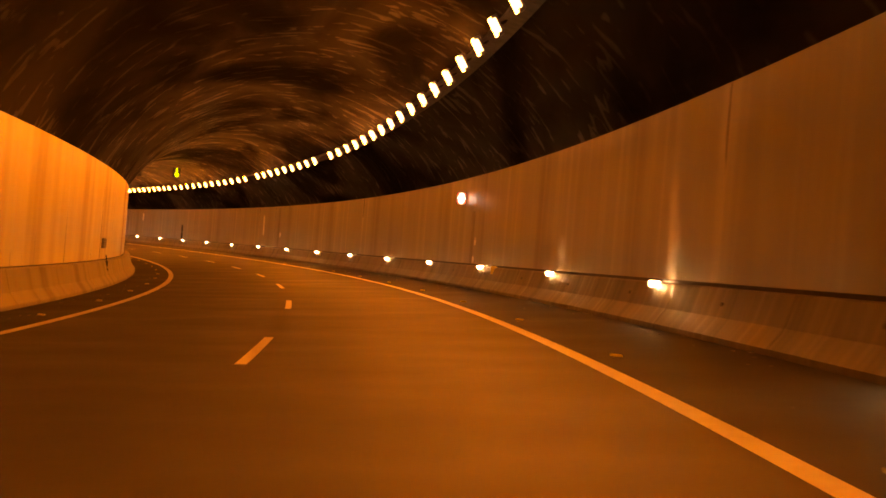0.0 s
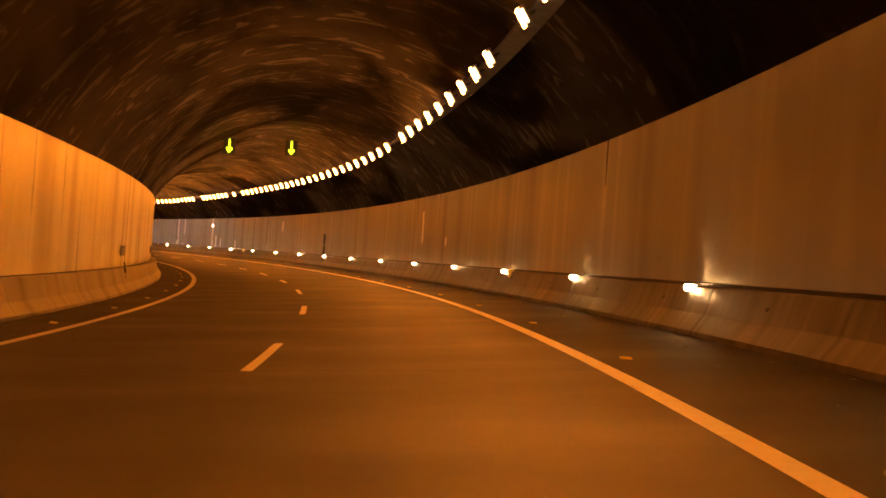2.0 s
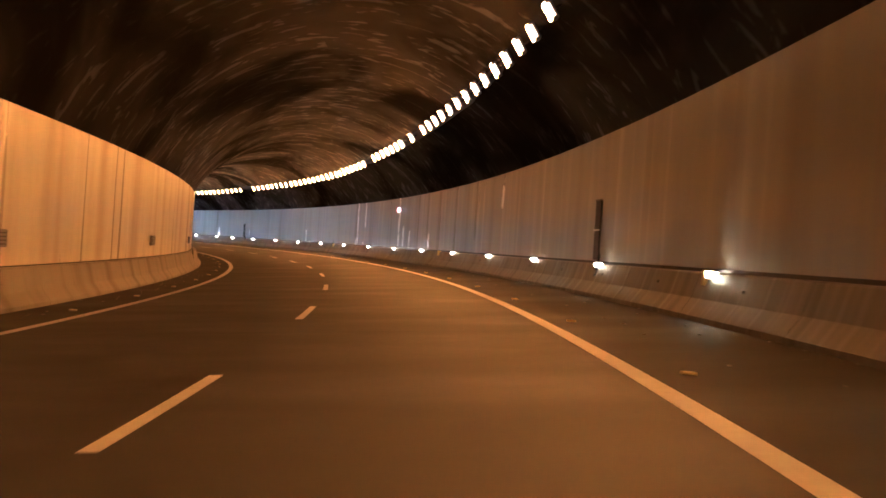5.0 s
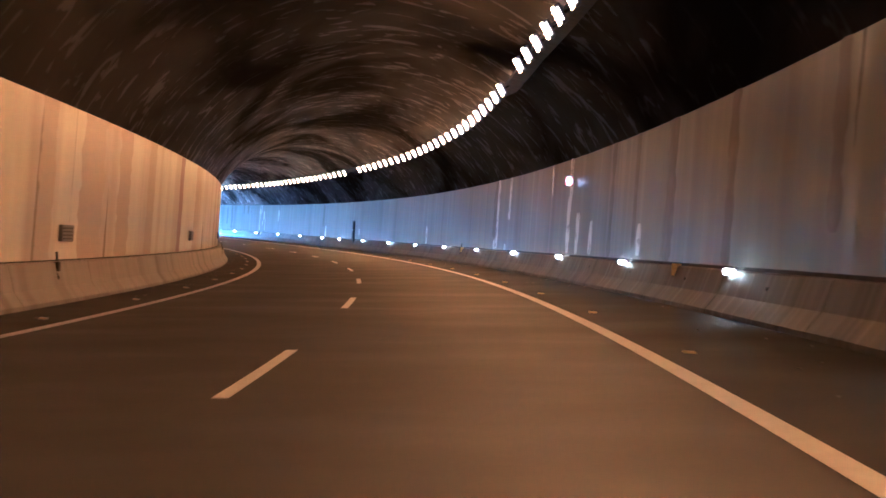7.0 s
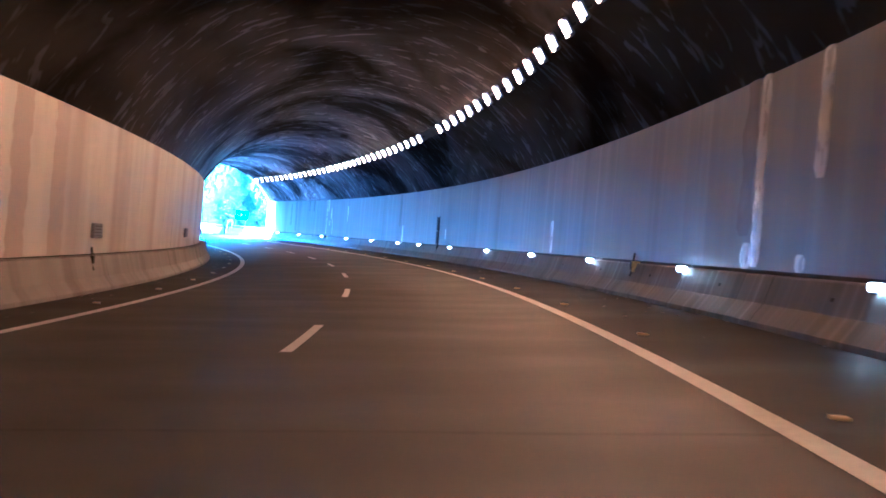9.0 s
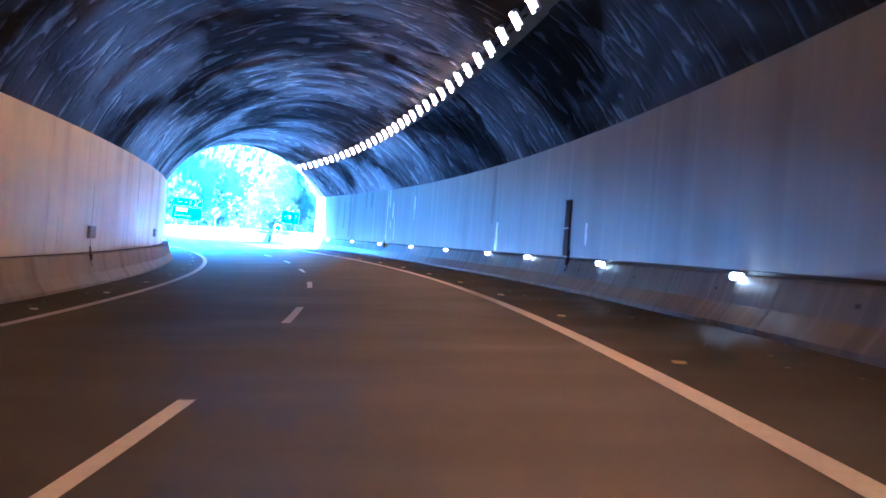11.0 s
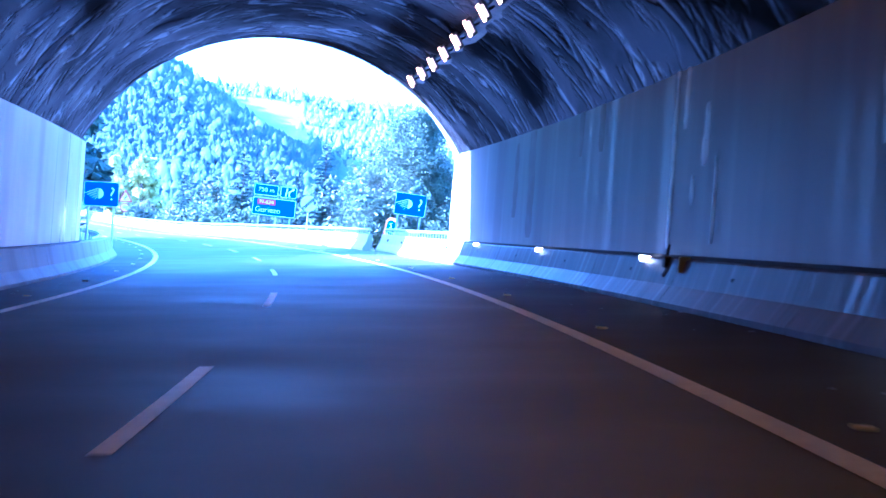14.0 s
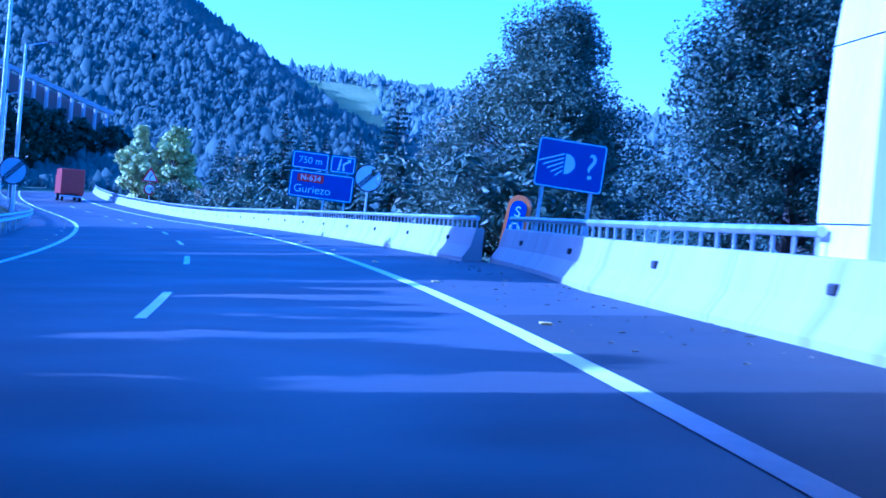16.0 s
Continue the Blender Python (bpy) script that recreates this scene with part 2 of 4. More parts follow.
# far leaves lightened towards grey: haze put into their colour
HAZE_WOODS = surface("haze_tinted_leaves", (0.12, 0.15, 0.12), (0.19, 0.22, 0.18), 0.9, 0.008, 0.7, 0.2, 0.3, island=0.05, spec=0.1)
MEADOW = surface("meadow_grass", (0.13, 0.17, 0.06), (0.24, 0.27, 0.11), 0.9, 0.05, 0.5, 0.3, 0.2, spec=0.1)
FOREST = surface("forest_ground", (0.045, 0.065, 0.038), (0.1, 0.125, 0.075), 0.95, 0.01, 0.1, 0.5, 1.0, spec=0.1)
TRUCK_RED = surface("truck_paint", (0.16, 0.025, 0.016), (0.25, 0.04, 0.025), 0.4, 1, 20, 0.05, 0.003)
SODIUM = glow("lamp_glass", (1.0, 0.29, 0.036), 6.2)
SODIUM_LOW = glow("dimmed_lamp_glass", (1.0, 0.32, 0.05), 3.5)
END_GLOW = glow("lamp_bloom_glow", (1.0, 0.5, 0.2), 0.25)
MARKER_GLOW = glow("guide_light_lens", (1.0, 0.72, 0.35), 2.6)
ARROW_GLOW = glow("green_arrow_diodes", (0.5, 1.0, 0.05), 0.08)
SIGN_GLOW = glow("white_diodes", (1.0, 0.93, 0.8), 0.1)
# near-black concrete for the upper portal ring and the gallery's back wall
DARK_RENDER = surface("darkened_concrete", (0.02, 0.02, 0.02), (0.06, 0.058, 0.055), 0.6, 1.2, 12, 0.6, 0.03, stretch=(1, 1, 0.4))
RING_GLOW = glow("red_diodes", (1.0, 0.08, 0.03), 0.08)
BEACON = glow("red_beacon", (1.0, 0.06, 0.03), 2.0)


# ---------------------------------------------------------------- the road's line
BEND_AT = [-17.6, 70.6, 141.2, 211.7, 282.3, 335.3, 388.2, 423.5, 458.8, 494.1, 529.4, 564.7, 617.6, 705.8]
BEND = [0.0020277, 0.0019197, 0.0014002, 0.0015139, 0.0017146, 0.0014641, 0.0021619, 0.0017273, 0.0008129, 0.00082, 0.00151, -0.00068, -0.00113, -0.00138]
SLOPE_AT = [-17.6, 141.2, 282.3, 388.2, 441.1, 494.1, 547.0, 617.6, 705.8]
SLOPE = [0.0, 0.00134, 0.00038, 0.00091, -0.0013, -0.0056, 0.00908, 0.02445, 0.03042]
TILT_AT, TILT_OF = [424.0, 560.0], [0.075, 0.067]   # the road leans into its bend
STEP = 0.5
SS = np.arange(-90.0, 760.0, STEP)
KK = np.interp(SS, BEND_AT, BEND)
TH = np.cumsum(KK) * STEP
TH -= np.interp(0.0, SS, TH)
SX = np.cumsum(-np.sin(TH)) * STEP
SY = np.cumsum(np.cos(TH)) * STEP
SX -= np.interp(0.0, SS, SX)
SY -= np.interp(0.0, SS, SY)
SZ = np.cumsum(np.interp(SS, SLOPE_AT, SLOPE)) * STEP
SZ -= np.interp(0.0, SS, SZ)
PORTAL, SKEW = 390.4, 3.5   # the left edge of the tunnel mouth, and how much further the right one stands
BACK_END = -40.0
DASH_PERIOD, DASH_LENGTH, DASH_START = 17.646, 5.8, -8.6


def at(s, o, z):
    """The place s metres along the road, o metres right of the lane line, z over the road."""
    t = np.interp(s, SS, TH)
    return Vector((np.interp(s, SS, SX) + o * math.cos(t), np.interp(s, SS, SY) + o * math.sin(t),
                   np.interp(s, SS, SZ) + np.interp(s, TILT_AT, TILT_OF) * o + z))


def road_pose(s, o, z, turn=0.0):
    """A pose on the road: x to the right, y ahead, z up."""
    p = at(s, o, z)
    return pose(p.x, p.y, p.z, 0, 0, math.degrees(np.interp(s, SS, TH)) + turn)


def steps(s0, s1, ds):
    n = max(1, int(math.ceil((s1 - s0) / ds)))
    return [s0 + (s1 - s0) * i / n for i in range(n + 1)]


def mesh_object(name, verts, faces, mat, parent=None, label="", uvs=None, smooth=False):
    me = bpy.data.meshes.new(name)
    me.from_pydata([tuple(v) for v in verts], [], faces)
    me.materials.append(mat)
    if uvs:
        lay = me.uv_layers.new(name="UVMap")
        for lp in me.loops:
            lay.data[lp.index].uv = uvs[lp.vertex_index]
    if smooth:
        me.polygons.foreach_set("use_smooth", [True] * len(me.polygons))
    me.validate()
    ob = new(name, me)
    if parent:
        ob.parent = parent
    if label:
        tagged(ob, label)
    return ob


def sweep(name, profile, s0, s1, ds, mat, parent=None, closed=False, label="", smooth=False, wobble=None):
    """A profile of (offset, height) points carried along the road."""
    verts, uvs, faces = [], [], []
    run, up = [0.0], 0.0
    for a, b in zip(profile, profile[1:]):
        up += math.hypot(b[0] - a[0], b[1] - a[1])
        run.append(up)
    n = len(profile)
    ring = steps(s0, s1, ds)
    for i, s in enumerate(ring):
        for j, (o, z) in enumerate(profile):
            if wobble:
                o, z = wobble(s, o, z, j)
            verts.append(at(s, o, z))
            uvs.append((s, run[j]))
    for i in range(len(ring) - 1):
        for j in range(n if closed else n - 1):
            a, b = i * n + j, i * n + (j + 1) % n
            faces.append((a, b, b + n, a + n))
    if closed:
        faces.append(tuple(range(n))[::-1])
        faces.append(tuple((len(ring) - 1) * n + j for j in range(n)))
    return mesh_object(name, verts, faces, mat, parent, label, uvs, smooth)


def part(name, bm, mat, parent=None, label="", smooth=False):
    me = bpy.data.meshes.new(name)
    bm.normal_update()
    bm.to_mesh(me)
    bm.free()
    me.materials.append(mat)
    if smooth:
        me.polygons.foreach_set("use_smooth", [True] * len(me.polygons))
    ob = new(name, me)
    if parent:
        ob.parent = parent
    if label:
        tagged(ob, label)
    return ob


def add_box(bm, c, size, bevel=0.0, m=None):
    r = bmesh.ops.create_cube(bm, size=1.0)
    vs = r["verts"]
    for v in vs:
        v.co = Vector((v.co.x * size[0], v.co.y * size[1], v.co.z * size[2]))
    if bevel:
        es = list({e for v in vs for e in v.link_edges})
        rb = bmesh.ops.bevel(bm, geom=es, offset=bevel, segments=2, affect="EDGES", profile=0.5)
        vs = list({v for f in rb["faces"] for v in f.verts} | {v for v in vs if v.is_valid})
    for v in vs:
        v.co = Vector(v.co) + Vector(c)
        if m:
            v.co = m @ v.co
    return vs


def box(c, size, bevel=0.0):
    bm = bmesh.new()
    add_box(bm, c, size, bevel)
    return bm


def add_tube(bm, a, b, r0, r1=None, seg=10, caps=True):
    a, b = Vector(a), Vector(b)
    r1 = r0 if r1 is None else r1
    q = (b - a).to_track_quat("Z", "Y").to_matrix()
    rings = []
    for p, r in ((a, r0), (b, r1)):
        rings.append([bm.verts.new(p + q @ Vector((math.cos(2 * math.pi * i / seg) * r, math.sin(2 * math.pi * i / seg) * r, 0))) for i in range(seg)])
    for i in range(seg):
        bm.faces.new((rings[0][i], rings[0][(i + 1) % seg], rings[1][(i + 1) % seg], rings[1][i]))
    if caps:
        bm.faces.new(rings[0][::-1])
        bm.faces.new(rings[1])
    return rings


def tube(a, b, r0, r1=None, seg=10):
    bm = bmesh.new()
    add_tube(bm, a, b, r0, r1, seg)
    return bm


def plate(outline, y0, y1):
    """A flat shape in the x-z plane, from depth y0 to y1."""
    bm = bmesh.new()
    front = [bm.verts.new((x, y0, z)) for x, z in outline]
    rear = [bm.verts.new((x, y1, z)) for x, z in outline]
    bm.faces.new(front)
    bm.faces.new(rear[::-1])
    n = len(outline)
    for i in range(n):
        bm.faces.new((front[i], rear[i], rear[(i + 1) % n], front[(i + 1) % n]))
    bmesh.ops.recalc_face_normals(bm, faces=bm.faces)
    return bm


def rounded(w, h, r, cx=0.0, cz=0.0, seg=4):
    pts = []
    for sx, sz, a0 in ((1, 1, 0), (-1, 1, 90), (-1, -1, 180), (1, -1, 270)):
        for i in range(seg + 1):
            a = radians(a0 + 90 * i / seg)
            pts.append((cx + sx * (w / 2 - r) + r * math.cos(a), cz + sz * (h / 2 - r) + r * math.sin(a)))
    return pts


def disc(r, cx=0.0, cz=0.0, seg=32, a0=0.0, a1=360.0):
    n = seg if a1 - a0 >= 360 else seg + 1
    return [(cx + r * math.cos(radians(a0 + (a1 - a0) * i / seg)), cz + r * math.sin(radians(a0 + (a1 - a0) * i / seg))) for i in range(n)]


def lettering(name, text, size, mat, parent, m, label=""):
    cu = bpy.data.curves.new(name, "FONT")
    cu.body, cu.size, cu.extrude, cu.align_x, cu.align_y = text, size, 0.003, "CENTER", "CENTER"
    tmp = bpy.data.objects.new(name, cu)
    me = bpy.data.meshes.new_from_object(tmp)
    bpy.data.objects.remove(tmp)
    me.name = name
    me.materials.clear()
    me.materials.append(mat)
    ob = new(name, me)
    ob.parent = parent
    ob.matrix_basis = m
    if label:
        tagged(ob, label)
    return ob


# ---------------------------------------------------------------- road, lines, tunnel
road = tagged(sweep("road", [(-6.6, -0.02), (-3.5, 0.0), (0.0, 0.0), (3.5, 0.0), (6.4, -0.01)], BACK_END, 700, 2.0, ASPHALT),
              "dark worn asphalt carriageway with two lanes and shoulders", "road", kind="structure")
line_left = tagged(sweep("edge_line_left", [(-3.61, 0.007), (-3.43, 0.007)], BACK_END, 700, 1.0, PAINT), "continuous white edge line beside the narrow shoulder", "road marking", kind="structure")
line_right = tagged(sweep("edge_line_right", [(3.37, 0.007), (3.55, 0.007)], BACK_END, 700, 1.0, PAINT), "continuous white edge line beside the wide shoulder", "road marking", kind="structure")
shoulder = tagged(sweep("shoulder", [(3.5, 0.002), (4.6, 0.004), (5.57, 0.003)], BACK_END, PORTAL + 8.0, 2.0, SHOULDER), "dark asphalt shoulder beside the barrier", "road shoulder", kind="structure")
shoulder_left = tagged(sweep("shoulder", [(-5.02, 0.003), (-4.4, 0.004), (-3.5, 0.002)], BACK_END, PORTAL + 17.0, 2.0, SHOULDER), "narrow dark asphalt shoulder beside the barrier", "road shoulder", kind="structure")
lane_line = tagged(new("lane_line"), "broken white line between the two lanes", "road marking", kind="structure")
for k in range(-1, 33):
    s = DASH_START + k * DASH_PERIOD
    sweep("dash", [(-0.05, 0.006), (0.07, 0.006)], s, s + DASH_LENGTH, 1.0, PAINT, lane_line)


def rough_vault(s, o, z, j):
    """Sprayed rock: blisters and ridges that run across the vault, fading out towards the wall tops."""
    keep = min(1.0, min(j, 48 - j) / 5.0)
    p = Vector((s * 0.55, o * 0.4, z * 0.4))
    keep *= 0.35 + 0.65 * min(1.0, max(0.0, (s - 290.0) / 40.0))
    q = 0.12 * noise.noise(p) + 0.05 * noise.noise(Vector((s * 1.2, o * 0.85, z * 0.85 + 9))) + 0.03
    r = math.hypot(o - 0.35, z)
    return o + (o - 0.35) / r * q * keep, z + z / r * q * keep


def vault_profile(radius, centre=0.35):
    """A circular vault over the walls, upright although the road below leans."""
    pts = []
    for i in range(49):
        a = math.pi - radians(23.5) - (math.pi - radians(23.5 + 33.0)) * i / 48
        o = centre + radius * math.cos(a)
        pts.append((o, 0.21 + radius * math.sin(a) - 0.075 * o))
    return pts


tunnel = tagged(new("tunnel_vault"), "dark sprayed rock tunnel vault with uneven glossy ripples", "tunnel ceiling", kind="structure")
VAULT = vault_profile(6.8)
# the lining is fine near the portal, where daylight rakes it
sweep("lining", VAULT, BACK_END, 318.0, 0.9, ROCK, tunnel, smooth=True, wobble=rough_vault)
sweep("lining", VAULT, 318.0, PORTAL - 0.4, 0.45, ROCK, tunnel, smooth=True, wobble=rough_vault)


def mouth(o):
    """How far past the left edge the skewed tunnel mouth stands, o metres right of the lane line."""
    return SKEW * min(1.0, max(0.0, (o + 5.6) / 11.6))


verts, faces, uvs = [], [], []
for k in range(9):
    run = 0.0
    for j, (o, z) in enumerate(VAULT):
        s = PORTAL - 0.4 + (mouth(o) + 0.4) * k / 8
        ro, rz = rough_vault(s, o, z, j)
        verts.append(at(s, ro, rz))
        uvs.append((s, run))
        run += 0.33
for k in range(8):
    for j in range(48):
        a = k * 49 + j
        faces.append((a, a + 1, a + 50, a + 49))
mesh_object("lining", verts, faces, ROCK, tunnel, uvs=uvs, smooth=True)
OUTER = [(7.6, -0.6)] + vault_profile(8.0)[::-1] + [(-7.2, -0.6)]
sweep("outer_shell", OUTER, BACK_END, PORTAL + 0.1, 6.0, CONCRETE, tunnel)
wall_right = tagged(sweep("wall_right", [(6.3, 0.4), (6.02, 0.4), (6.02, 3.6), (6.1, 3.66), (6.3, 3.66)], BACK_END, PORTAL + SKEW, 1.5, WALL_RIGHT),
                    "painted tunnel side wall with run-off streaks, darkened to stand for shade", "tunnel wall", kind="structure")
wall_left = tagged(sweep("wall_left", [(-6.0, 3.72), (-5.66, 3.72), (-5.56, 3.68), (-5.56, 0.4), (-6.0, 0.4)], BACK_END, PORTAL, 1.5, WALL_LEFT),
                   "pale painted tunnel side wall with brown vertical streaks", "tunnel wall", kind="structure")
end_wall = tagged(mesh_object("tunnel_end", [at(BACK_END, o, z) for o, z in ((-7.5, -1), (7.5, -1), (7.5, 9), (-7.5, 9))], [(0, 1, 2, 3)], CONCRETE),
                  "plain dark concrete closing the tunnel behind", "wall", kind="structure")

# ---------------------------------------------------------------- barriers
def barrier_profile(side, face, h=0.8):
    """New Jersey profile, its foot at face; side +1 right, -1 left."""
    deep = 0.5 if side > 0 else 0.6
    pts = ((0.0, -0.05), (0.0, 0.075), (0.17, 0.3), (0.28, h - 0.02), (0.3, h), (deep, h), (deep, -0.05))
    return [(face + side * d, z) for d, z in pts]


def barrier_run(name, side, face, s0, s1, label, length=7.3, h=0.8):
    run = tagged(new(name), label, "concrete barrier", kind="structure")
    n = int(round((s1 - s0) / length))
    for i in range(n):
        a, b = s0 + (s1 - s0) * i / n, s0 + (s1 - s0) * (i + 1) / n
        seg = sweep("segment", barrier_profile(side, face, h), a + 0.012, b - 0.012, 1.85, DARK_STREAKED if side > 0 else PLINTH, run, closed=True)
        hole = bmesh.new()
        m = road_pose((a + b) / 2, face + side * 0.24, 0.45)
        add_box(hole, (0, 0, 0), (0.05, 0.16, 0.09), 0.02)
        bmesh.ops.transform(hole, matrix=m, verts=hole.verts)
        part("drain_recess", hole, BLACK, seg)
    return run


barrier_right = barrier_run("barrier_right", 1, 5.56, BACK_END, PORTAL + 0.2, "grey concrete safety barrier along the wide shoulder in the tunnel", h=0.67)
barrier_left = barrier_run("barrier_left", -1, -5.0, BACK_END, PORTAL + 17.0, "grey concrete safety barrier along the narrow shoulder in the tunnel", h=0.74)

# ---------------------------------------------------------------- lights in the tunnel
def luminaire(glass, label):
    lamp = tagged(new("tunnel_luminaire"), label, "tunnel lamp", group="row of tunnel luminaires")
    bm = bmesh.new()
    add_box(bm, (0, 0, 0.07), (0.4, 0.42, 0.14), 0.03)
    part("housing", bm, GREY, lamp)
    part("glass", box((0, 0, -0.006), (0.36, 0.38, 0.011)), glass, lamp, "glowing orange-white glass")
    # extra glowing face on the lamp's end, added to imitate its bloom
    part("bloom_face", box((0, -0.214, 0.04), (0.27, 0.008, 0.085), 0.003), END_GLOW, lamp, "added dim glowing face standing for the lamp's bloom")
    for y in (-0.13, 0.13):
        part("bracket", box((0.0, y, 0.2), (0.04, 0.03, 0.16)), DARK, lamp)
    return lamp


# the row was hung in stretches of different spacing: its fixed places, and the gaps between each and the next
RUNS = [(-11.68, 14), (36.2, 24), (118.3, 3), (129.9, 9), (160.3, 14), (198.0, 8), (217.6, 3), (225.0, 7), (244.1, 10), (271.3, 16), (313.5, 13), (345.9, 16), (391.8, 0)]
ROW_AT = [50.0, 66.0, 90.0, 105.0, 118.0, 130.0, 160.0, 185.0, 217.0, 230.0, 244.0, 270.0, 280.0, 313.0, 330.0, 345.0, 360.0, 375.0, 392.0]
ROW = [3.45, 3.55, 3.6, 3.62, 3.8, 3.97, 3.93, 3.55, 3.46, 3.72, 3.94, 3.98, 3.8, 3.55, 3.43, 3.47, 3.58, 3.68, 3.73]
spots = [a + (b - a) * k / n for (a, n), (b, _) in zip(RUNS, RUNS[1:]) for k in range(n)]
DEAD = ((193.2, 196.8), (199.3, 202.4), (218.5, 224.0), (294.3, 299.8), (78.0, 81.0), (112.0, 115.0))   # lamps missing from the row
spots = [s for s in spots if not any(a < s < b for a, b in DEAD)]
bright = luminaire(SODIUM, "rectangular orange sodium tunnel floodlight hanging from the cable tray")
dim = luminaire(SODIUM_LOW, "rectangular dimmed sodium tunnel floodlight near the tunnel mouth")
used = set()
for s in spots:
    m = road_pose(s, float(np.interp(s, ROW_AT, ROW)), 5.41) @ pose(0, 0, 0, 0, 59, 0)
    lamp = dim if s > 295 else bright   # daylight helps out towards the mouth
    if lamp in used:
        copy_thing(lamp, m)
    else:
        lamp.matrix_basis = m
        used.add(lamp)
tray = tagged(sweep("cable_tray", [(0.19, 0.21), (0.59, 0.09), (0.61, 0.19), (0.21, 0.31)], BACK_END, PORTAL + 0.6, 2.0, DARK, closed=True,
                    wobble=lambda s, o, z, j: (o + float(np.interp(s, ROW_AT, ROW)), z + 5.41)), "dark steel cable tray under the vault", "cable tray")


def guide_light():
    g = tagged(new("guide_light"), "small warm guide light on top of the concrete barrier", "guide light", group="guide lights along the barrier")
    part("housing", box((0.03, 0.06, 0.0), (0.2, 0.1, 0.11), 0.03), GREY, g)
    part("lens", box((0.0, 0.0, 0.01), (0.17, 0.06, 0.085), 0.02), MARKER_GLOW, g, "glowing warm white lens")
    return g


first = None
for s in [6.4 + 12.93 * k for k in range(-3, 24) if k != 1] + [19.9, 316.2, 325.6, 338.2, 351.0, 364.0, 376.2, 387.4]:
    m = road_pose(s, 5.8, 0.64)
    if first is None:
        first = guide_light()
        first.matrix_basis = m
    else:
        copy_thing(first, m)
cable_right = tagged(sweep("cable", [(6.0, 0.67), (5.95, 0.67), (5.95, 0.72), (6.0, 0.72)], BACK_END, PORTAL, 2.0, BLACK, closed=True), "black cable conduit along the barrier top", "cable")
cable_left = tagged(sweep("cable", [(-5.55, 0.745), (-5.52, 0.745), (-5.52, 0.77), (-5.55, 0.77)], BACK_END, PORTAL, 2.0, BLACK, closed=True), "thin black cable along the barrier top", "cable")

# ---------------------------------------------------------------- portal collar, open to the sky and cut back towards the top
def smooth(a, b, x):
    u = min(1.0, max(0.0, (x - a) / (b - a)))
    return u * u * (3 - 2 * u)


def ring_block(name, deg0, deg1, parent):
    """One cast block of the portal ring between two angles."""
    n = max(3, int(abs(deg1 - deg0) / 4))
    rows = []
    for k in range(4):
        row = []
        for i in range(n + 1):
            a = radians(deg0 + (deg1 - deg0) * i / n)
            high = max(0.0, math.sin(a))
            radius, far = ((6.78, 0), (6.78, 1), (7.45, 1), (7.45, 0))[k]
            o = 0.3 + radius * math.cos(a)
            o = max(-6.05 if radius < 7 else -6.75, min(6.05 if radius < 7 else 6.9, o))
            back = mouth(o) - 0.02
            reach = back + 0.35 + (1.2 * (1 - smooth(0.35, 0.85, high)) if math.cos(a) > 0 else 0.0)
            drop = 0.8 if abs(math.cos(a)) > 0.9992 else 0.0
            row.append(at(PORTAL + (reach if far else back), o, 0.22 + radius * math.sin(a) - 0.075 * o - drop))
        rows.append(row)
    verts = [v for row in rows for v in row]
    faces = []
    for k in range(4):
        for i in range(n):
            p, q = k * (n + 1), ((k + 1) % 4) * (n + 1)
            faces.append((p + i, p + i + 1, q + i + 1, q + i))
    for i in (0, n):
        faces.append(tuple(k * (n + 1) + i for k in range(4)))
    # left and top blocks near-black like the vault, right ones pale
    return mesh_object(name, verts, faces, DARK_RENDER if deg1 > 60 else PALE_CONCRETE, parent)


portal = tagged(new("portal_ring"), "concrete tunnel portal ring, pale on the right, near-black elsewhere, cut back towards its top", "tunnel portal", kind="structure")
for d0, d1 in ((178, 96.05), (95.95, 62.05), (61.95, 24.75), (24.6, 10.6), (10.45, 2)):
    ring_block("ring_block", d0, d1, portal)

# ---------------------------------------------------------------- ground and hills
CENTRE = at(430, 0, 0)
FROM, AHEAD, ASIDE = Vector((-118.3, 354.8, 0)), Vector((-0.543, 0.840, 0)), Vector((0.840, 0.543, 0))


def road_of(x, y):
    d = (SX - x) ** 2 + (SY - y) ** 2
    i = int(np.argmin(d))
    t = TH[i]
    return SS[i], (x - SX[i]) * math.cos(t) + (y - SY[i]) * math.sin(t), SZ[i], math.sqrt(d[i])


